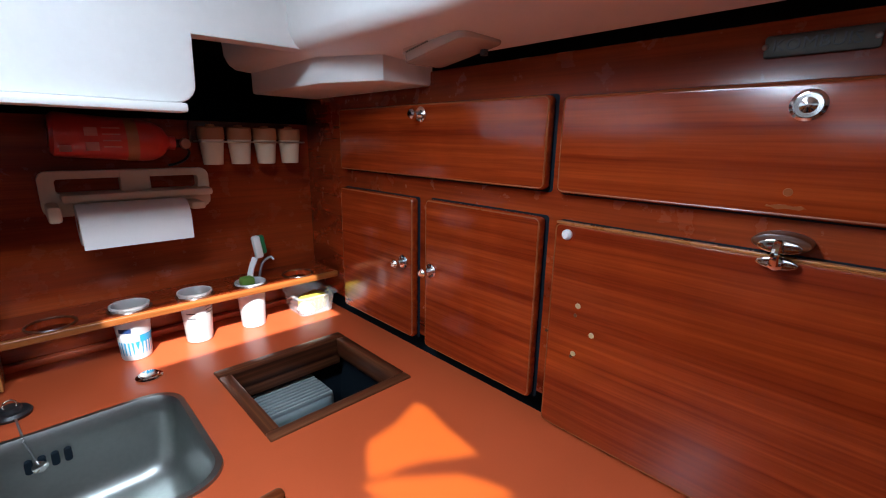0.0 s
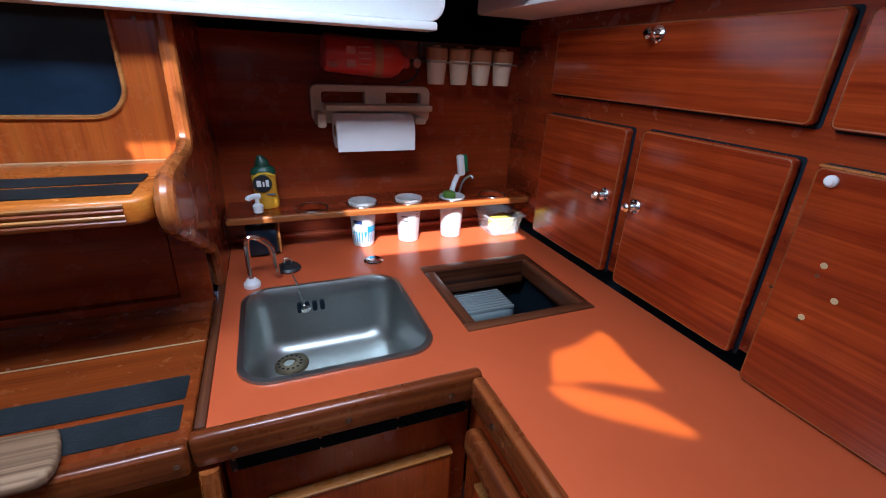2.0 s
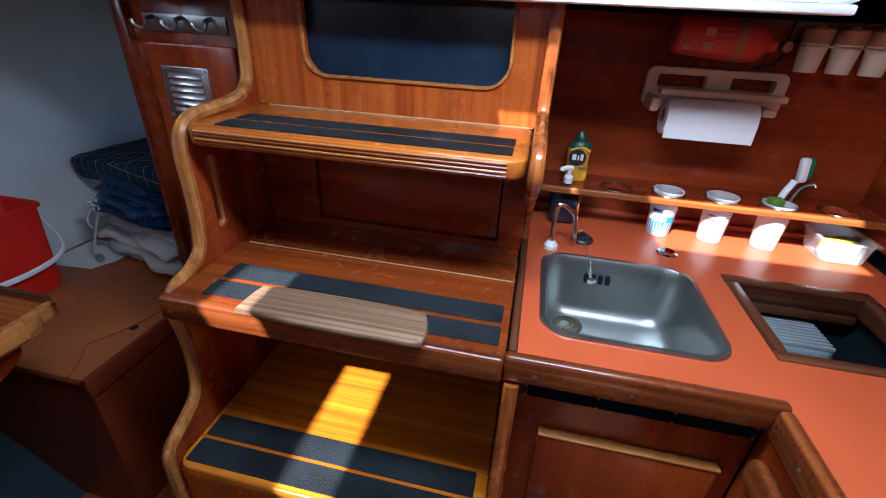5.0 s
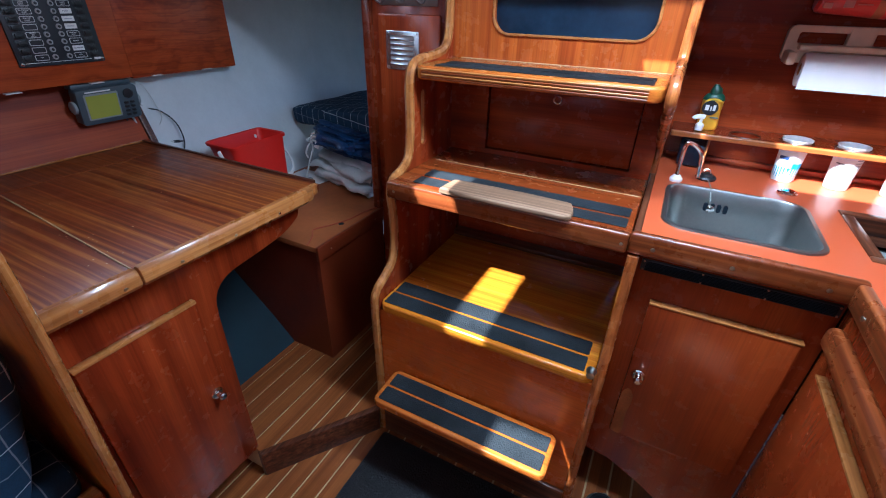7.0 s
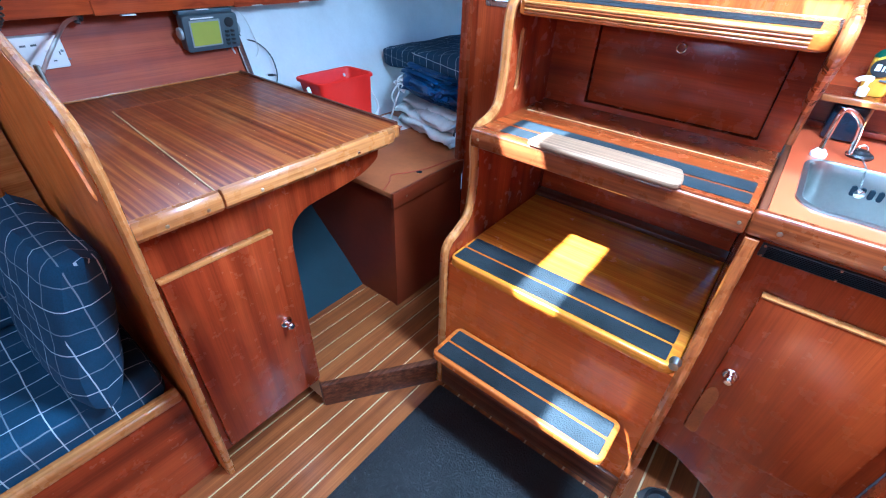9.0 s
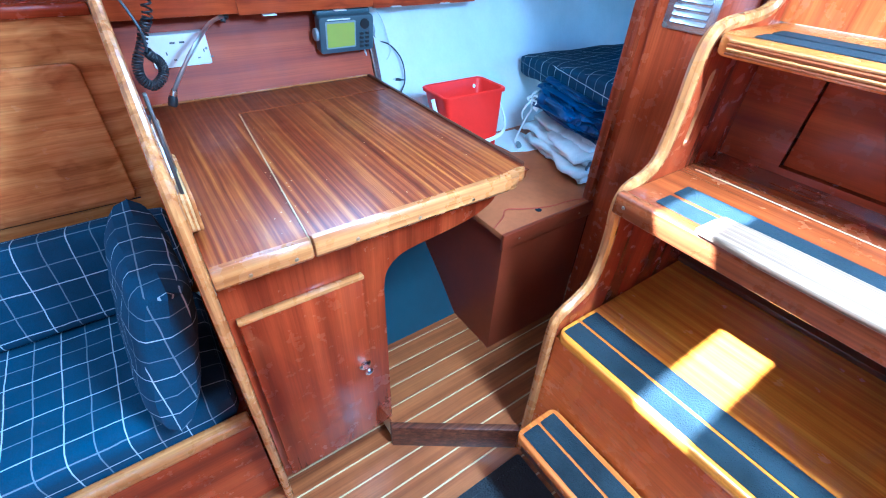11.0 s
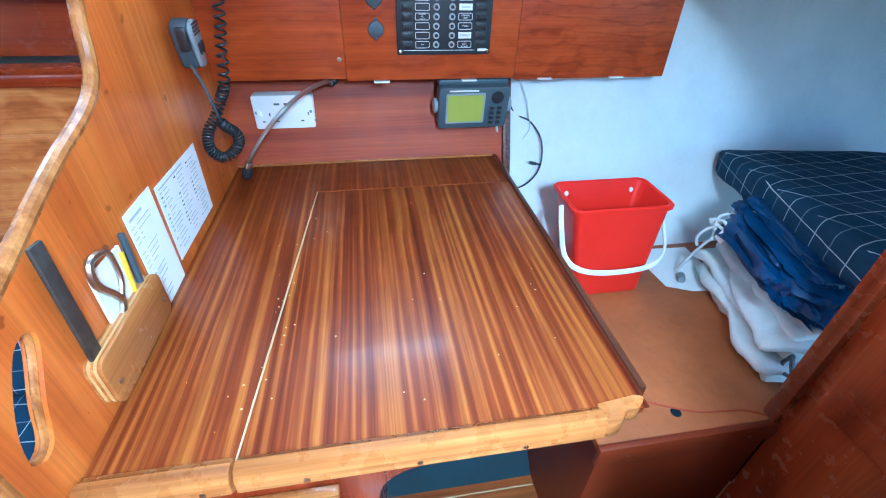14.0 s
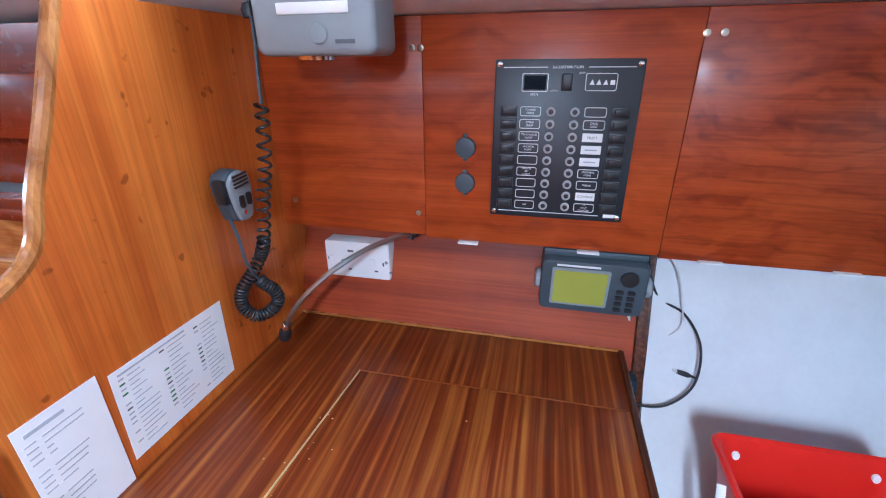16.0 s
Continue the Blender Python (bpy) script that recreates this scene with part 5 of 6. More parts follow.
part("tie_loop", tube(spline([(-1.045, 0.462, 0.70), (-1.03, 0.45, 0.688), (-1.02, 0.452, 0.668), (-1.035, 0.455, 0.655), (-1.052, 0.458, 0.668), (-1.045, 0.462, 0.70)], 5), 0.0045, 7), SLATE, sail, "dark webbing loop")
nyl = thing("nylon_bag", (-1.22, 0.66, 0.76), "crumpled navy nylon bag on the sail bag", "bag")
part("bag_body", moved(heap(0, 0, 0, 0.20, 0.165, 0.056, 8.3, 0.2, 5.0), Matrix.Translation((-1.215, 0.655, 0.762)) @ pose(0, 0, 0, 0, 0, -15)), NYLON, nyl)
part("bag_flap", moved(heap(0, 0, 0, 0.15, 0.07, 0.030, 5.1, 0.3, 3.0), Matrix.Translation((-1.245, 0.520, 0.765)) @ pose(0, 0, 0, -28, 0, -18)), NYLON, nyl, "bunched mouth of the bag")
cord = thing("drawstring", (-1.42, 0.50, 0.615), "knotted white drawstring hanging from a bag", "cord")
part("line", tube(spline([(-1.36, 0.57, 0.862), (-1.385, 0.54, 0.842), (-1.412, 0.515, 0.822), (-1.405, 0.505, 0.80), (-1.418, 0.49, 0.775), (-1.428, 0.485, 0.745), (-1.425, 0.492, 0.72)], 6), 0.0042, 7), CORD, cord)
part("line", tube(spline([(-1.405, 0.503, 0.80), (-1.392, 0.497, 0.77), (-1.40, 0.49, 0.745), (-1.418, 0.487, 0.70), (-1.425, 0.475, 0.66), (-1.432, 0.47, 0.63)], 6), 0.0042, 7), CORD, cord)
part("knot", tube([(-1.409 + 0.011 * math.cos(k * 0.7) * (1 + 0.3 * math.sin(k * 1.9)), 0.503 + 0.008 * math.sin(k * 1.3), 0.803 + 0.010 * math.sin(k * 0.7)) for k in range(22)], 0.0042, 7), CORD, cord)
part("bow", tube(spline([(-1.405, 0.502, 0.808), (-1.385, 0.497, 0.824), (-1.366, 0.495, 0.822), (-1.362, 0.495, 0.810), (-1.378, 0.497, 0.805), (-1.402, 0.502, 0.803)], 5), 0.0042, 7), CORD, cord)
part("tag", moved(box(-0.012, 0.012, -0.001, 0.001, -0.034, 0.0, 0.0008), Matrix.Translation((-1.355, 0.492, 0.806)) @ pose(0, 0, 0, 0, 24, 10)), WHITE, cord, "white plastic tag")
part("hose_end", lathe([(0.009, 0), (0.011, 0.006), (0.011, 0.028), (0.008, 0.032), (0, 0.032)], (-1.412, 0.468, 0.627), (0.7, -0.4, 0.0), 16), GREY, cord, "grey cord stopper")

# ---- chart table ----
tbl = thing("chart_table", (-1.3, -0.4, 0.09), "striped mahogany chart table with a pale front lip", "table")
part("top", box(-1.742, -0.880, -0.758, -0.032, 0.852, 0.876, 0.002), TABLE, tbl)
lid = part("lid", slab([(-1.566, -0.531), (-0.872, -0.583), (-0.872, -0.034), (-1.566, -0.034)], "z", 0.8762, 0.8792, bev=0.001), TABLE, tbl)
part("lid_seam", slab([(-1.570, -0.5340), (-0.870, -0.5860), (-0.870, -0.5836), (-1.570, -0.5316)], "z", 0.8760, 0.8794), CAULK, tbl, "pale worn seam")
part("lid_seam", box(-1.5690, -1.5670, -0.533, -0.040, 0.8760, 0.8795), EDGE_WOOD, tbl)
part("front_lip", slab([(-0.884, 0.846), (-0.858, 0.846), (-0.850, 0.856), (-0.852, 0.878), (-0.860, 0.887), (-0.872, 0.888), (-0.884, 0.878)], "y", -0.758, -0.5865, bev=0.004), TRIM_Y, tbl, "pale varnished front lip, paled for the sun on it")
part("front_lip", slab([(-0.884, 0.846), (-0.858, 0.846), (-0.850, 0.856), (-0.852, 0.878), (-0.860, 0.889), (-0.872, 0.890), (-0.884, 0.878)], "y", -0.5835, -0.105, bev=0.004), TRIM_Y, tbl, "pale varnished front lip, paled for the sun on it")
part("lip_corner", slab(spline([(-0.888, -0.106), (-0.853, -0.112), (-0.855, -0.085), (-0.870, -0.07), (-0.872, -0.05), (-0.888, -0.034), (-0.895, -0.05)], 4)[:-1], "z", 0.852, 0.8805, bev=0.003), TRIM_Y, tbl)
part("side_lip", box(-1.74, -0.90, -0.034, -0.022, 0.850, 0.884, 0.003), DARK_X, tbl)
part("back_lip", box(-1.746, -1.740, -0.756, -0.03, 0.876, 0.882, 0.002), TRIM_Y, tbl)
for y in (-0.70, -0.62, -0.50, -0.36, -0.22):
    screw(tbl, (-0.8505, y, 0.862), "x", 0.004)
ARCH = [(-0.422, 0.094), (-0.422, 0.64), (-0.415, 0.69), (-0.39, 0.722), (-0.35, 0.738), (-0.26, 0.748), (-0.17, 0.762), (-0.115, 0.785), (-0.10, 0.80)]
part("front", slab([(-0.758, 0.094)] + [ARCH[0]] + spline(ARCH[1:], 4) + [(-0.09, 0.85), (-0.758, 0.85)], "x", -0.930, -0.910, bev=0.002), WAZ, tbl)
nd = part("door", slab(rrect(-0.742, -0.480, 0.118, 0.722, 0.004, 3), "x", -0.910, -0.893, bev=0.004), WAZ, tbl)
part("door_edge", box(-0.909, -0.891, -0.744, -0.478, 0.718, 0.728, 0.002), TRIM_Y, nd, "pale top edge")
knob(nd, (-0.893, -0.500, 0.432), "x", 0.017)
part("cupboard_side", box(-1.50, -0.93, -0.440, -0.422, 0.094, 0.85), WAX, tbl)
part("hull_lining", slab([(-1.165, 0.0995), (-1.270, 0.208), (-1.373, 0.301), (-1.48, 0.40), (-1.60, 0.53), (-1.67, 0.69), (-1.70, 0.84), (-1.74, 0.84), (-1.71, 0.68), (-1.63, 0.50), (-1.50, 0.36), (-1.40, 0.26), (-1.165, 0.06)], "y", -0.42, 0.005), CARPET, tbl, "green lining under the table, darkened with the shade there")
for k in range(52):
    x = random.uniform(-1.5, -0.9)
    y = -0.531 - 0.052 * (x + 1.566) / 0.694 + random.gauss(0, 0.012) if k % 3 else random.uniform(-0.75, -0.05)
    part("chip", lathe([(random.uniform(0.0007, 0.0019), 0), (0, 0.0006)], (x, y, 0.8792 if y > -0.531 - 0.052 * (x + 1.566) / 0.694 else 0.8761), seg=6), CAULK, tbl)

NB = [(-0.905, 0.0), (-0.880, 0.3), (-0.850, 0.65), (-0.834, 0.86), (-0.830, 0.95), (-0.836, 1.025), (-0.861, 1.071), (-0.912, 1.099), (-0.99, 1.129), (-1.108, 1.173), (-1.215, 1.205), (-1.268, 1.240), (-1.292, 1.30), (-1.33, 1.38), (-1.385, 1.51)]
nb = spline(NB, 4)
nav = thing("partition_panel", (-1.2, -0.77, 0.0), "curved mahogany partition with a grab slot beside the chart table", "partition")
SLOT = [(-0.858, 0.955), (-0.872, 0.940), (-0.893, 0.946), (-0.913, 0.985), (-0.942, 1.028), (-0.952, 1.050), (-0.942, 1.063), (-0.918, 1.057), (-0.886, 1.020), (-0.866, 0.985)]
board = part("board", slab(nb + [(-1.95, 1.51), (-1.95, 0.0)], "y", -0.779, -0.760, holes=[spline(SLOT + SLOT[:1], 3)[:-1]]), wood("partition_veneer", "z", (0.46, 0.096, 0.012), (0.60, 0.148, 0.018), (0.70, 0.21, 0.029), rough=0.3, coat=0.15, stripe=30.0, flecks=0.6), nav)
part("edge_bead", tube([(x, -0.7685, z) for x, z in nb], 0.0098, 10), TRIM_Z, board, "pale varnished edge bead")
part("slot_lining", tube([(x, -0.7695, z) for x, z in spline(SLOT + SLOT[:1], 3)[:-1]], 0.0048, 8, True), TRIM_Z, board, "pale lining of the grab slot")

pb = thing("pen_holder", (-1.09, -0.74, 0.88), "plywood pen holder fixed to the partition", "pen holder")
part("front", slab(rrect(-1.160, -0.968, 0.893, 0.973, 0.016, 4), "y", -0.7445, -0.7375, bev=0.002), wood("plywood_orange", "x", *TEAK), pb)
for k in range(4):
    part("ply_layer", slab(rrect(-1.1595, -0.9685, 0.8935, 0.9725, 0.016, 4), "y", -0.7595 + 0.0038 * k, -0.7558 + 0.0038 * k), PLY if k % 2 else TRIM_X, pb)
for x in (-1.145, -0.985):
    screw(pb, (x, -0.7373, 0.925), "y", 0.004)


def stick(name, a, b, r, material, label, category):
    return solid(name, tube([a, tuple((Vector(a) + Vector(b)) / 2), b], r, 8), material, label, category)


stick("black_pen", (-1.133, -0.751, 0.970), (-1.143, -0.752, 1.053), 0.005, SLATE, "dark grey pen in the pen holder", "pen")
stick("yellow_pencil", (-1.112, -0.751, 0.970), (-1.122, -0.750, 1.035), 0.0035, YELLOW, "yellow pencil in the pen holder", "pencil")
solid("divider_tool", join(tube(spline([(-1.068, -0.750, 0.970), (-1.078, -0.750, 0.985), (-1.068, -0.750, 1.005), (-1.050, -0.750, 1.035), (-1.056, -0.750, 1.064), (-1.078, -0.750, 1.064)], 5), 0.0055, 8), tube(spline([(-1.078, -0.748, 1.064), (-1.098, -0.750, 1.05), (-1.096, -0.750, 1.01), (-1.078, -0.750, 0.985)], 5), 0.004, 8)), BRASS, "brass chart dividers in the pen holder", "dividers")
solid("ruler_bar", moved(box(-0.011, 0.011, -0.003, 0.003, 0, 0.165, 0.002), Matrix.Translation((-0.990, -0.751, 0.968)) @ pose(0, 0, 0, 0, -4, 0)), plain("worn_steel", (0.16, 0.145, 0.13), 0.45, 0.7, vary=0.4, grain=90.0), "dark metal bar in the pen holder", "tool")
solid("note_pad", moved(box(-0.04, 0.04, -0.002, 0.002, 0, 0.075), Matrix.Translation((-1.085, -0.755, 0.970)) @ pose(0, 0, 0, 0, -3, 0)), PAPER, "white note paper in the pen holder", "paper")


def sheet(name, x0, x1, z0, z1, tilt, label, kind_of):
    cx, cz = (x0 + x1) / 2, (z0 + z1) / 2
    m = Matrix.Translation((cx, -0.7588, cz)) @ pose(0, 0, 0, 0, tilt, 0)
    s = thing(name, (cx, -0.759, z0), label, "notice")
    w, h = (x1 - x0) / 2, (z1 - z0) / 2
    part("sheet", moved(box(-w, w, -0.0004, 0.0004, -h, h), m), PAPER, s)
    rng = random.Random(kind_of)

    def bar(u0, u1, v0, v1, mat=PRINT):
        part("print_bar", moved(box(u0, u1, 0.0004, 0.0009, v0, v1), m), mat, s)

    if kind_of == 1:
        bar(-w * 0.2, w * 0.9, h * 0.86, h * 0.90)
        for c in range(3):
            for r in range(15):
                v = h * 0.76 - r * h * 0.112
                u = w * 0.95 - c * w * 0.64
                if rng.random() < 0.75:
                    bar(u - w * 0.12, u - w * 0.04, v, v + h * 0.035, rng.choice([PRINT, PRINT, INK, GREEN]))
                bar(u - w * (0.3 + 0.25 * rng.random()), u - w * 0.17, v, v + h * 0.02)
    else:
        bar(-w * 0.1, w * 0.8, h * 0.82, h * 0.87)
        for r in range(17):
            v = h * 0.7 - r * h * 0.095
            if r % 5 != 4:
                bar(w * 0.62, w * 0.88, v, v + h * 0.02)
                bar(w * (0.4 - 0.9 * rng.random()), w * 0.5, v, v + h * 0.02)
    return s


sheet("signal_flag_card", -1.500, -1.285, 0.898, 1.047, -1.5, "white printed card of signs taped to the partition", 1)
sheet("sound_signal_card", -1.273, -1.173, 0.872, 1.062, 0.0, "white printed card of sound signals on the partition", 2)

# ---- locker over the chart table, with the electrics ----
loc = thing("overhead_locker", (-1.83, -0.16, 1.10), "mahogany locker above the chart table", "locker")
part("left_front", box(-1.752, -1.733, -0.758, -0.438, 1.108, 1.505, 0.002), FIGURED, loc)
part("middle_front", box(-1.752, -1.7325, -0.4375, 0.0035, 1.103, 1.505, 0.002), FIGURED, loc)
part("right_front", box(-1.752, -1.733, 0.004, 0.445, 1.098, 1.505, 0.002), FLAME, loc)
part("bottom", box(-1.90, -1.753, -0.758, 0.443, 1.106, 1.120), DARK_Y, loc)
part("end_board", box(-1.90, -1.753, 0.430, 0.445, 1.121, 1.505), WAX, loc)
for y, z in ((-0.725, 1.165), (-0.452, 1.155), (-0.44, 1.455), (-0.455, 1.455), (0.006, 1.470), (0.030, 1.470)):
    part("screw_cap", lathe([(0.006, 0), (0.0055, 0.0015), (0.003, 0.002), (0, 0.0018)], (-1.732, y, z), "x", 12), BRASS, loc)
for y in (-0.35, -0.12, 0.09, 0.30):
    part("hinge_plate", box(-1.742, -1.722, y - 0.02, y + 0.02, 1.0985, 1.1015, 0.0005), WHITE, loc)

dp = thing("switch_panel", (-1.727, -0.19, 1.165), "black electrical switch panel with two columns of switches", "switch panel")
Y0, Y1, Z0, Z1 = -0.308, -0.072, 1.165, 1.436
X = -1.7245
part("face", slab(rrect(Y0, Y1, Z0, Z1, 0.003, 2), "x", -1.732, X, bev=0.001), PANELBLK, dp)
for y in (Y0 + 0.008, Y1 - 0.008):
    for z in (Z0 + 0.008, Z1 - 0.008):
        screw(dp, (X, y, z), "x", 0.0045, CHROME)


def line_box(y0, y1, z0, z1, r=0.003, material=None):
    part("outline", tube([(X + 0.0004, y, z) for y, z in rrect(y0, y1, z0, z1, r, 3)], 0.0007, 4, True), material or WHITE, dp)


def panel_text(words, y, z, size):
    lettering("legend", words, size, Matrix.Translation((X + 0.0002, y, z)) @ FACE_STAR, WHITE, dp, 0.0003)


panel_text("DC DISTRIBUTION", -0.19, 1.4235, 0.0058)
part("rule", box(X - 0.001, X + 0.0006, Y0 + 0.014, -0.222, 1.423, 1.4242), WHITE, dp)
part("rule", box(X - 0.001, X + 0.0006, -0.158, Y1 - 0.014, 1.423, 1.4242), WHITE, dp)
part("rule", box(X - 0.001, X + 0.0006, Y0 + 0.016, -0.112, 1.1745, 1.1757), WHITE, dp)
part("maker_mark", box(X - 0.001, X + 0.0006, -0.104, -0.082, 1.1725, 1.1785), WHITE, dp)
line_box(-0.262, -0.220, 1.386, 1.414)
part("meter", box(X - 0.001, X + 0.001, -0.259, -0.223, 1.389, 1.411, 0.001), VOID, dp)
panel_text("VOLTS", -0.241, 1.381, 0.0045)
part("rocker", box(X - 0.001, X + 0.005, -0.198, -0.181, 1.388, 1.414, 0.002), BLACK, dp)
panel_text("BATT 1", -0.165, 1.4145, 0.004)
panel_text("BATT 2", -0.209, 1.387, 0.004)
line_box(-0.160, -0.112, 1.388, 1.414)
for k in range(4):
    y = -0.150 + 0.0105 * k
    part("warning_mark", slab([(y - 0.004, 1.397), (y + 0.004, 1.397), (y, 1.405)] if k < 3 else [(y - 0.0035, 1.397), (y + 0.0035, 1.397), (y + 0.0035, 1.404), (y - 0.0035, 1.404)], "x", X, X + 0.0006), WHITE, dp)
LEFT = ["TUNNEL LIGHT", "STERN LIGHT", "TRI-COLOUR LIGHT", "ANCHOR LIGHT", "", "ENGINE RM LIGHT", "", "", "VHF"]
RIGHT = ["", "DECK LIGHT", "PILOT", "", "", "STEAMING LIGHT", "FRIDGE", "COMPASS", "12 VOLT SOCKETS"]
PLATES = (2, 3, 4, 7)
for i in range(9):
    z = 1.354 - 0.0207 * i
    for s in (0, 1):
        ys, yl, yb = (-0.282, -0.245, -0.211) if s == 0 else (-0.099, -0.139, -0.172)
        part("switch", box(X - 0.001, X + 0.0022, ys - 0.014, ys + 0.014, z - 0.0085, z + 0.0085, 0.001), BLACK, dp)
        part("switch_rocker", moved(box(-0.0015, 0.003, -0.010, 0.010, -0.0055, 0.0055, 0.001), Matrix.Translation((X + 0.003, ys, z)) @ pose(0, 0, 0, 0, 0, 8)), BLACK, dp)
        part("breaker", lathe([(0.0078, 0), (0.0078, 0.003), (0.006, 0.0045), (0.0045, 0.0045), (0.0045, 0.001), (0, 0.001)], (X, yb, z), "x", 14), RING, dp, "pale ringed breaker button")
        part("breaker_core", lathe([(0.0042, 0), (0.0042, 0.0042), (0, 0.0046)], (X, yb, z), "x", 10), BLACK, dp)
        if s == 1 and i in PLATES:
            part("label_plate", box(X - 0.001, X + 0.001, yl - 0.0165, yl + 0.0165, z - 0.0072, z + 0.0072, 0.0006), PAPER, dp, "white stuck-on label")
            if RIGHT[i]:
                lettering("legend", RIGHT[i], 0.0062, Matrix.Translation((X + 0.0012, yl, z)) @ FACE_STAR, INK, dp, 0.0002)
            else:
                part("label_print", box(X, X + 0.0013, yl - 0.010, yl + 0.010, z - 0.0012, z + 0.0012), PRINT, dp)
        else:
            line_box(yl - 0.017, yl + 0.017, z - 0.0074, z + 0.0074)
            words = (LEFT, RIGHT)[s][i].split(" ")
            for j, wd in enumerate(words):
                if wd:
                    panel_text(wd, yl, z + 0.0026 * (len(words) - 1) - 0.0052 * j, 0.0046)
for i, z in enumerate((1.288, 1.222)):
    so = thing("power_socket", (-1.731, -0.358, z - 0.02), "round black capped twelve volt socket", "socket", "capped sockets")
    part("cap", lathe([(0.019, 0), (0.0195, 0.004), (0.018, 0.008), (0.010, 0.0095), (0, 0.0095)], (-1.731, -0.358, z), "x", 22), SLATE, so)
    part("tab", box(-1.731, -1.725, -0.363, -0.353, z + 0.017, z + 0.025, 0.002), SLATE, so)
    part("tab", box(-1.731, -1.725, -0.362, -0.354, z - 0.024, z - 0.017, 0.002), SLATE, so)

sk = thing("mains_socket", (-1.80, -0.615, 0.97), "white double mains socket with two USB ports", "socket")
part("box", slab(rrect(-0.692, -0.536, 0.971, 1.060, 0.006, 3), "x", -1.830, -1.772, bev=0.003), WHITE, sk)
for y in (-0.629, -0.604):
    part("usb_port", box(-1.7725, -1.7712, y - 0.007, y + 0.007, 1.035, 1.040), INK, sk)
for yc in (-0.665, -0.565):
    part("earth_slot", box(-1.7725, -1.7712, yc + 0.012, yc + 0.0155, 1.006, 1.015), INK, sk)
    for dy in (-0.004, 0.0315):
        part("pin_slot", box(-1.7725, -1.7712, yc + dy - 0.004, yc + dy + 0.004, 0.990, 0.9935), INK, sk)
    part("switch", box(-1.7725, -1.769, yc - 0.018, yc - 0.006, 1.004, 1.022, 0.001), WHITE, sk)
for y in (-0.684, -0.544):
    screw(sk, (-1.772, y, 1.016), "x", 0.004, GREY)

lg = thing("gooseneck_lamp", (-1.74, -0.49, 1.09), "bendy steel chart lamp with a black head", "lamp")
LG = spline([(-1.765, -0.475, 1.098), (-1.725, -0.497, 1.102), (-1.660, -0.535, 1.100), (-1.600, -0.575, 1.082), (-1.568, -0.618, 1.045), (-1.560, -0.655, 1.0), (-1.566, -0.678, 0.965)], 8)
part("neck", tube(LG, lambda t: 0.0056 + 0.0007 * math.sin(t * 300), 8), plain("bright_steel", (0.52, 0.52, 0.50), 0.3, 0.95, vary=0.06), lg)
part("mount", lathe([(0.014, 0), (0.014, 0.01), (0.008, 0.014), (0.008, 0.022), (0, 0.022)], (-1.768, -0.472, 1.104), (0.3, -0.4, -0.8), 14), BLACK, lg)
part("collar", lathe([(0.0075, 0), (0.0085, 0.004), (0.0085, 0.014), (0, 0.015)], (-1.566, -0.676, 0.968), (-0.1, -0.35, -0.9), 14), CHROME, lg)
part("head", lathe([(0.0085, 0), (0.0115, 0.008), (0.0125, 0.022), (0.011, 0.028), (0, 0.029)], (-1.568, -0.682, 0.955), (-0.1, -0.3, -0.9), 16), BLACK, lg)

pl = thing("chart_plotter", (-1.73, -0.105, 0.96), "grey instrument with a yellow-green screen under the locker", "chart plotter")
PM = Matrix.Translation((-1.735, -0.104, 1.028)) @ pose(0, 0, 0, 0, 8, 0)
part("case", moved(slab(rrect(-0.098, 0.098, -0.058, 0.058, 0.012, 4), "x", -0.03, 0.012, bev=0.004), PM), SLATE, pl)
part("bezel", moved(slab(rrect(-0.078, 0.030, -0.042, 0.044, 0.004, 3), "x", 0.010, 0.0135), PM), GREY, pl)
part("screen", moved(slab(rrect(-0.073, 0.025, -0.037, 0.038, 0.002, 2), "x", 0.0135, 0.0145), PM), LCD, pl)
part("dial", moved(lathe([(0.017, 0), (0.016, 0.004), (0.008, 0.005), (0, 0.0045)], (0.012, 0.064, 0.030), "x", 20), PM), BLACK, pl)
for r in range(4):
    for c in range(2):
        part("key", moved(slab(rrect(0.044 + 0.021 * c, 0.058 + 0.021 * c, -0.004 - 0.014 * r, 0.004 - 0.014 * r, 0.003, 3), "x", 0.012, 0.0155), PM), BLACK, pl)
for y in (-0.103, 0.103):
    part("side_knob", moved(lathe([(0.020, 0), (0.020, 0.008), (0.015, 0.011), (0, 0.011)], (-0.012, y * 0.96, 0.0), (0, math.copysign(1, y), 0), 18), PM), GREY, pl)
part("bracket", box(-1.775, -1.735, -0.20, -0.01, 1.086, 1.100, 0.003), SLATE, pl)
part("maker_bar", moved(box(0.012, 0.0128, -0.070, 0.010, 0.0475, 0.0515), PM), WHITE, pl)


def cable(name, pts, r, material, label):
    return solid(name, tube(spline(pts, 8), r, 7), material, label, "cable")


cable("white_cable", [(-1.770, -0.03, 0.985), (-1.772, -0.02, 0.955), (-1.77, -0.005, 0.905), (-1.768, 0.02, 0.868), (-1.764, 0.05, 0.852), (-1.74, 0.088, 0.848)], 0.0038, CORD, "white cable hanging below the instrument")
cable("black_cable", [(-1.795, 0.0, 1.10), (-1.79, 0.015, 1.03), (-1.79, 0.04, 0.985), (-1.772, 0.085, 0.965), (-1.738, 0.115, 0.915), (-1.712, 0.11, 0.84), (-1.694, 0.06, 0.795), (-1.700, 0.0, 0.79), (-1.73, -0.02, 0.83)], 0.0026, BLACK, "thin black cable looped against the hull")
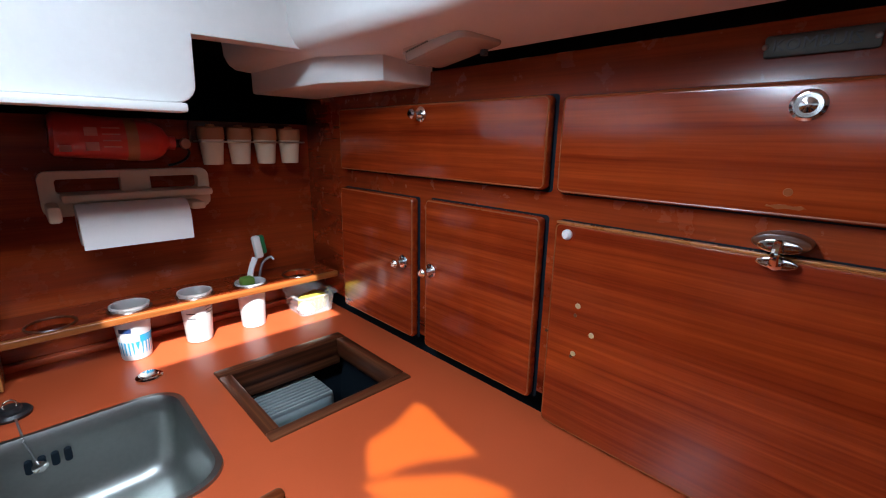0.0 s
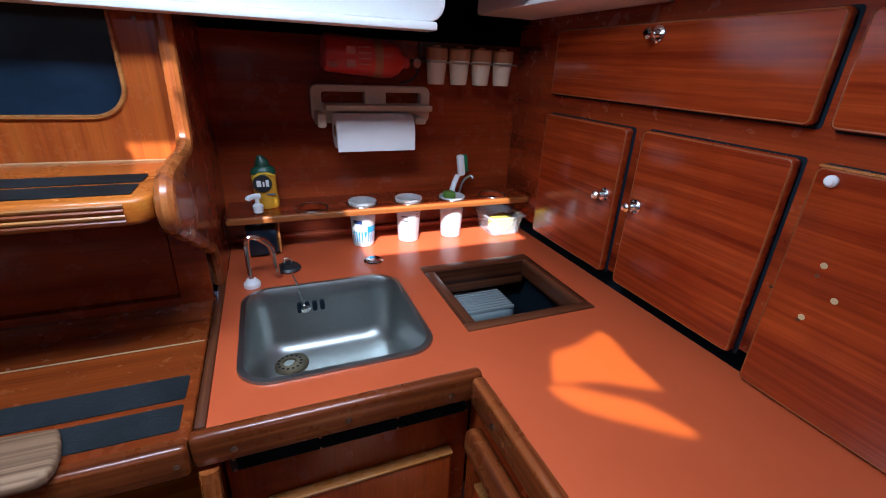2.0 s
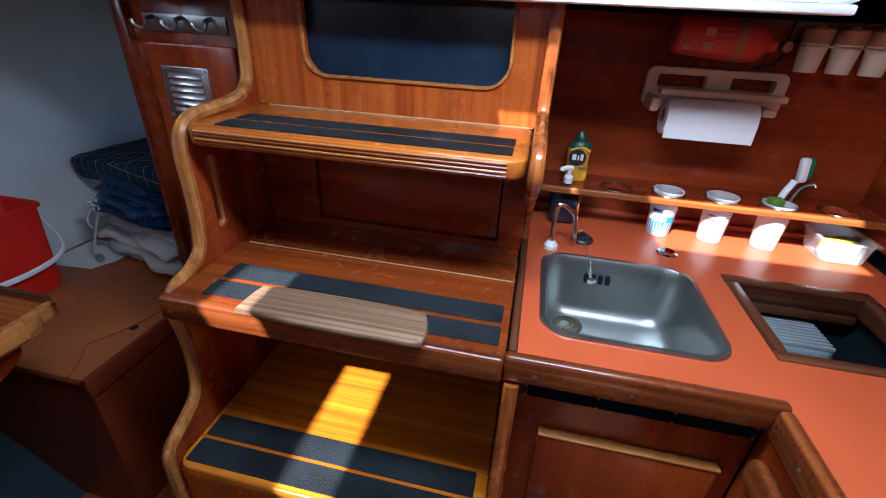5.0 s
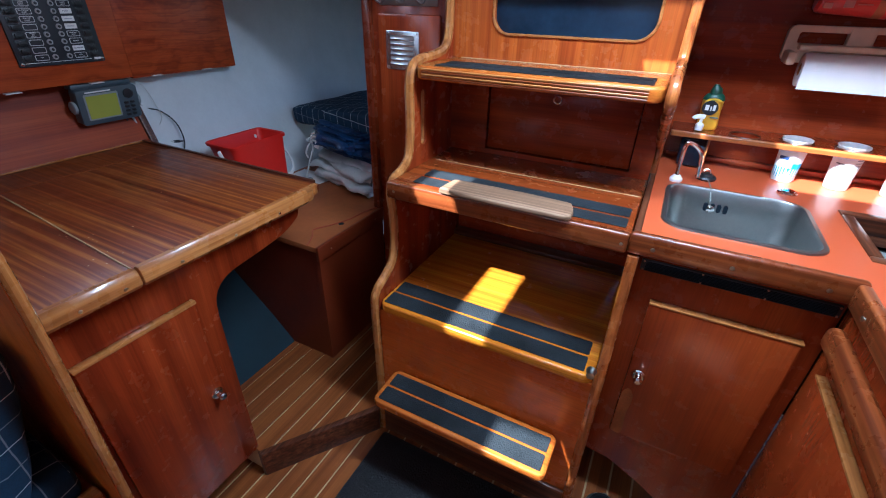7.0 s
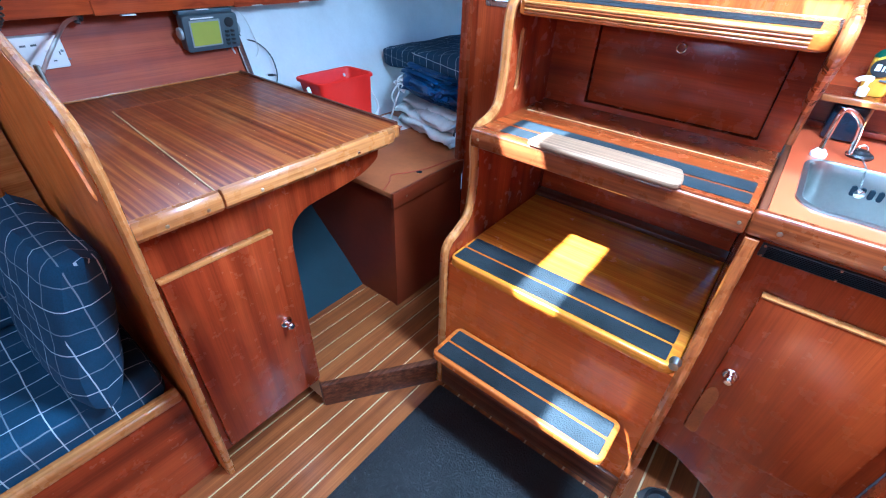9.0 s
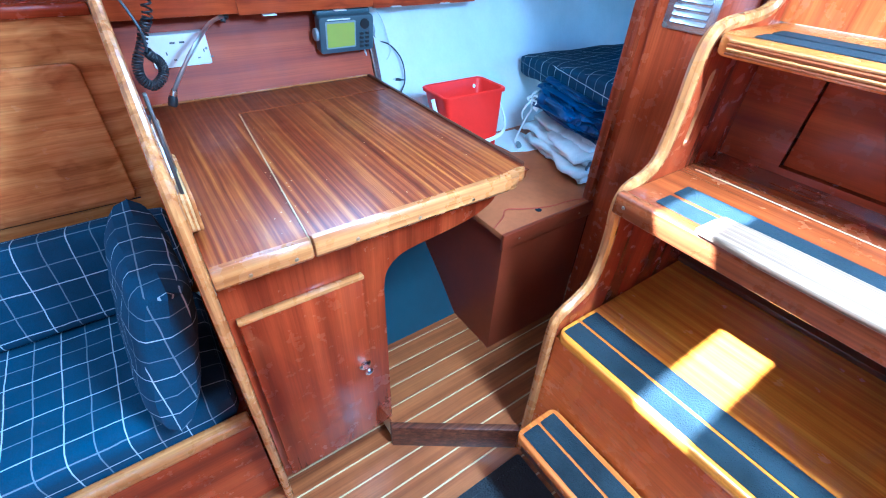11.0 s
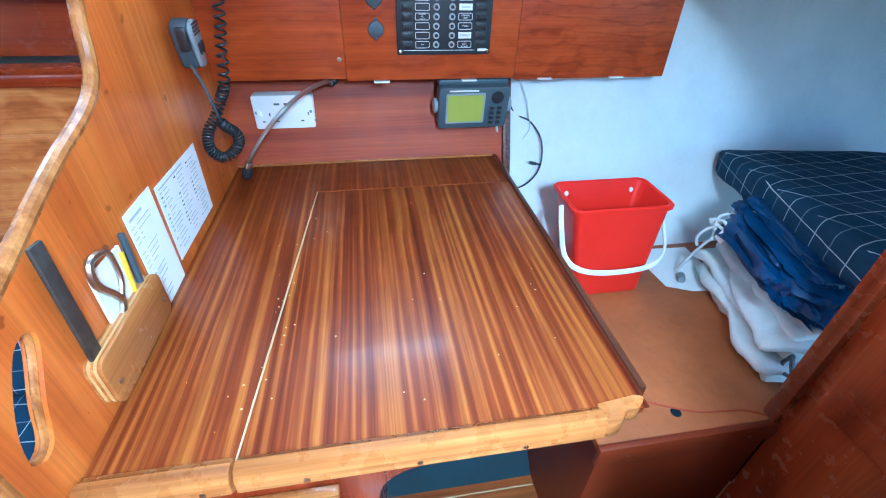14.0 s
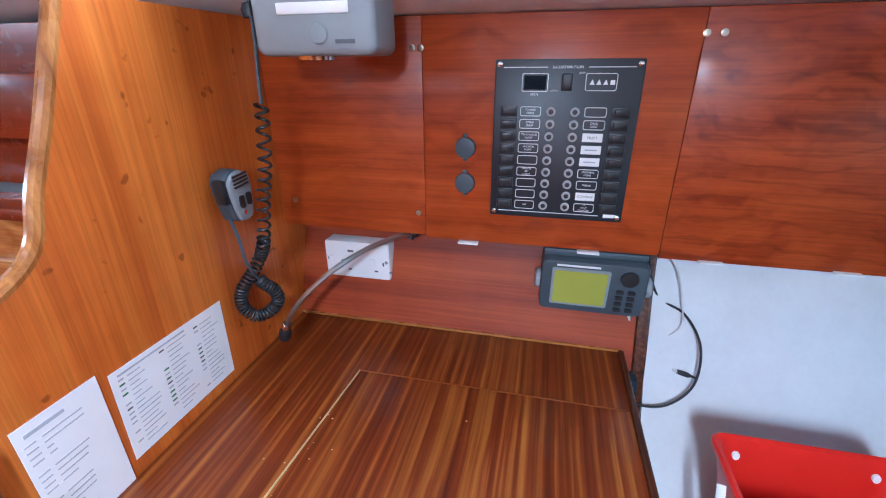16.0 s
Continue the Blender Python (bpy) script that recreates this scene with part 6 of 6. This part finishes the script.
cable("grey_cable", [(-1.79, 0.02, 1.10), (-1.78, 0.055, 1.06), (-1.77, 0.075, 0.99), (-1.765, 0.08, 0.94), (-1.77, 0.05, 0.90)], 0.0018, CORD, "thin white cable behind the instrument")
solid("jack_plug", lathe([(0.0045, 0), (0.0055, 0.01), (0.0055, 0.022), (0.003, 0.026), (0.002, 0.04), (0, 0.041)], (-1.742, 0.085, 0.848), (0.2, 1, -0.15), 10), BLACK, "small black jack plug on a cable", "plug")
cable("black_lead", [(-1.79, -0.025, 1.10), (-1.785, -0.012, 1.05), (-1.785, -0.008, 1.0), (-1.785, -0.02, 0.955), (-1.775, -0.045, 0.955)], 0.004, BLACK, "thick black lead beside the instrument")

rd = thing("radar_display", (-1.62, -0.585, 1.44), "grey instrument housing under the side deck", "instrument")
part("case", slab(rrect(-0.622, -0.443, 1.441, 1.552, 0.014, 5), "x", -1.615, -1.530, bev=0.008, seg=3), GREY, rd)
part("pale_logo_bar", box(-1.531, -1.5285, -0.582, -0.478, 1.492, 1.506, 0.001), WHITE, rd)
part("button", lathe([(0.013, 0), (0.012, 0.003), (0, 0.0045)], (-1.530, -0.523, 1.468), "x", 18), GREY, rd)
part("arrow_bar", box(-1.531, -1.529, -0.500, -0.472, 1.456, 1.461), INK, rd)
part("lens_slot", lathe([(0, 0), (0.030, 0.0), (0.028, 0.006), (0, 0.007)], (-1.565, -0.545, 1.442), (0, 0, -1), 20), CHROME, rd)
mic = thing("radio_microphone", (-1.57, -0.75, 1.17), "grey hand microphone on a coiled black lead", "microphone")
MM = Matrix.Translation((-1.552, -0.726, 1.226)) @ pose(0, 0, 0, 0, 4, 0)
MIC_SHAPE = spline([(-0.026, 0.036), (-0.028, 0.01), (-0.021, -0.030), (-0.012, -0.043), (0.012, -0.043), (0.021, -0.030), (0.028, 0.01), (0.026, 0.036), (0.0, 0.046), (-0.026, 0.036)], 4)[:-1]
part("body", moved(slab(MIC_SHAPE, "y", -0.020, 0.012, bev=0.007, seg=3), MM), SLATE, mic, "dark blue-grey back shell")
part("face", moved(slab([(x * 0.94, z * 0.96) for x, z in MIC_SHAPE], "y", 0.0105, 0.020, bev=0.006, seg=3), MM), GREY, mic, "grey front face")
for k in range(4):
    part("grille", moved(box(-0.018, 0.018, 0.0195, 0.0213, 0.018 + 0.006 * k, 0.021 + 0.006 * k), MM), BLACK, mic)
part("talk_key", moved(box(0.024, 0.036, -0.008, 0.012, -0.006, 0.036, 0.004), MM), BLACK, mic)
for u in (-0.010, 0.008):
    part("key", moved(slab(rrect(u - 0.006, u + 0.006, -0.018, 0.004, 0.005, 3), "y", 0.0195, 0.0225), MM), BLACK, mic)
part("red_dot", moved(lathe([(0.0045, 0), (0, 0.0015)], (0.004, 0.0198, -0.027), "y", 10), MM), RED, mic)
part("clip", moved(box(-0.008, 0.008, -0.018, -0.012, -0.01, 0.02, 0.002), MM), CHROME, mic)
COIL = spline([(-1.564, -0.652, 1.374), (-1.555, -0.656, 1.29), (-1.55, -0.668, 1.22), (-1.548, -0.68, 1.15), (-1.557, -0.697, 1.118), (-1.547, -0.713, 1.085), (-1.538, -0.731, 1.059), (-1.533, -0.739, 1.035), (-1.534, -0.737, 1.011), (-1.543, -0.721, 0.992), (-1.556, -0.698, 1.0), (-1.564, -0.684, 1.021), (-1.561, -0.688, 1.044), (-1.555, -0.699, 1.056), (-1.551, -0.707, 1.069)], 30)
coil = []
steps_n = 1400
for k in range(steps_n):
    u = k / (steps_n - 1) * (len(COIL) - 1)
    i = min(int(u), len(COIL) - 2)
    c = Vector(COIL[i]).lerp(Vector(COIL[i + 1]), u - i)
    d = (Vector(COIL[i + 1]) - Vector(COIL[i])).normalized()
    s1 = d.cross(Vector((0, 1, 0))).normalized()
    s2 = d.cross(s1)
    wind = k / steps_n * 58 * 2 * math.pi
    coil.append(c + 0.0098 * (math.cos(wind) * s1 + math.sin(wind) * s2))
part("coiled_lead", tube(coil, 0.0025, 6), BLACK, mic, "coiled black lead")
part("lead_end", tube(spline([(-1.551, -0.707, 1.069), (-1.524, -0.705, 1.115), (-1.530, -0.715, 1.155), (-1.533, -0.728, 1.190)], 6), 0.0032, 6), SLATE, mic)
part("upper_lead", tube(spline([(-1.564, -0.652, 1.374), (-1.573, -0.655, 1.423), (-1.586, -0.66, 1.47), (-1.60, -0.67, 1.52)], 6), 0.003, 6), SLATE, mic)
part("lead_plug", lathe([(0.011, 0), (0.012, 0.012), (0.008, 0.02), (0, 0.021)], (-1.60, -0.67, 1.497), (0.05, -0.1, 0.9), 12), BLACK, mic)

# ---- settee forward of the partition ----
st = thing("settee", (-1.2, -1.6, 0.0), "mahogany settee front with a rounded top rail", "settee")
part("front_board", box(-0.967, -0.948, -2.6, -0.786, 0.0, 0.352), WAY, st)
part("top_rail", box(-0.975, -0.940, -2.6, -0.788, 0.340, 0.372, 0.008, 3), TRIM_Y, st)
part("platform", box(-1.50, -0.968, -2.6, -0.786, 0.322, 0.338), WAY, st)
sc = thing("seat_cushion", (-1.2, -1.6, 0.338), "blue check settee seat cushion", "cushion")
part("pad", moved(cushion(0.43, 1.75, 0.125, 0.04, 0.006, 26), Matrix.Translation((-1.195, -1.672, 0.338)) @ pose(0, 0, 0, 0, 3, 0)), CLOTH, sc)
bc = thing("back_cushion", (-1.44, -1.6, 0.45), "blue check settee back cushion", "cushion")
part("pad", moved(cushion(0.10, 1.75, 0.25, 0.03, 0.004, 22), Matrix.Translation((-1.405, -1.672, 0.462)) @ pose(0, 0, 0, 0, -14, 0)), CLOTH, bc)


def pillow(w, h, d, n=26):
    bm = bmesh.new()
    g = [[[None, None] for _ in range(n + 1)] for _ in range(n + 1)]
    for i in range(n + 1):
        for j in range(n + 1):
            u, v = 2 * i / n - 1, 2 * j / n - 1
            e = (1 - abs(u) ** 5) * (1 - abs(v) ** 5)
            pinch = 1 - 0.05 * (1 - abs(v)) * (abs(u) ** 6)
            pv = 1 - 0.06 * (1 - abs(u) ** 2) * abs(v) ** 6
            th = d * e ** 0.42 if e > 0 else 0
            cr = 0.004 * noise.noise(Vector((u * 4, v * 4, 1)))
            for s in (0, 1):
                if e < 1e-6 and s == 1:
                    g[i][j][1] = g[i][j][0]
                else:
                    g[i][j][s] = bm.verts.new((u * w * pinch, (th + cr * (e > 0.01)) * (1 if s else -1), h + v * h * pv))
    for i in range(n):
        for j in range(n):
            for s in (0, 1):
                q = list(dict.fromkeys((g[i][j][s], g[i + 1][j][s], g[i + 1][j + 1][s], g[i][j + 1][s])))
                if len(q) > 2:
                    bm.faces.new(q)
    return bm


pw = thing("scatter_pillow", (-1.10, -0.87, 0.46), "blue check pillow leaning on the partition", "pillow")
part("cover", moved(pillow(0.190, 0.195, 0.060), Matrix.Translation((-1.120, -0.930, 0.450)) @ pose(0, 0, 0, -13, 2, 4)), CLOTH, pw)
sl = thing("settee_locker", (-1.55, -1.6, 0.70), "honey-coloured mahogany locker behind the settee", "locker")
part("front", box(-1.545, -1.525, -2.6, -0.786, 0.338, 1.16), LOCKER, sl)
dr = part("door", slab(rrect(-1.75, -0.848, 0.718, 1.070, 0.022, 5), "x", -1.525, -1.512, bev=0.005, seg=3), LOCKER, sl)
part("door_seam", box(-1.5262, -1.5244, -1.755, -0.842, 0.7125, 0.7165), VOID, dr)
part("knob", lathe([(0.012, 0), (0.008, 0.004), (0.012, 0.014), (0.008, 0.02), (0, 0.021)], (-1.51, -1.18, 1.02), "x", 16), TRAY, dr, "clear knob")
part("shelf_edge", box(-1.60, -1.505, -2.6, -0.786, 1.16, 1.185, 0.005), WAY, sl)
part("upper_back", box(-1.68, -1.66, -2.6, -0.786, 1.185, 1.506), WAY, sl)
part("cove_board", box(-1.60, -1.585, -2.6, -0.786, 1.30, 1.42, 0.004), WAY, sl)

# ---- floor covering ----
mt = thing("door_mat", (-0.33, -0.5, 0.004), "black ribbed rubber mat in front of the steps", "mat")
part("base", slab(rrect(-0.627, -0.02, -1.05, -0.125, 0.01, 3), "z", 0.003, 0.008, bev=0.002), RUBBER, mt)
part("tread_field", slab(rrect(-0.600, -0.045, -1.02, -0.152, 0.006, 3), "z", 0.008, 0.012, bev=0.002), RUBBER, mt)

# ---- floor planks, last ----
mesh_of = {}


def plank(x0, x1, y0, y1, z):
    key = (round(x1 - x0, 3), round(y1 - y0, 3))
    if key not in mesh_of:
        w, l = key
        mesh_of[key] = finish(box(0, w, 0, l, -0.010, 0, 0.0008, 1), "plank", SOLE, (0, 0, 0))
    ob = new("plank", mesh_of[key])
    ob.parent = floor
    ob.location = (x0, y0, z)


PITCH, SEAM = 0.0678, 0.0062
for k in range(-7, 26):
    plank(-0.889 + PITCH * k + SEAM, -0.889 + PITCH * (k + 1), -3.35, 0.66, 0.003)


def fore_end(x):
    return -0.433 if x < -0.885 else -0.433 + 0.318 * (x + 0.885) / 0.22 + 0.004


for k in range(9):
    x0 = -1.279 + PITCH * k + SEAM
    x1 = min(x0 + PITCH - SEAM, -0.668)
    ob = new("plank", finish(slab([(x0, fore_end(x0)), (x1, fore_end(x1)), (x1, 0.59), (x0, 0.59)] if not x0 < -0.885 < x1 else [(x0, fore_end(x0)), (-0.885, -0.433), (x1, fore_end(x1)), (x1, 0.59), (x0, 0.59)], "z", 0.092, 0.1, bev=0.001, seg=1), "plank", SOLE, (0, 0, 0)))
    ob.parent = floor
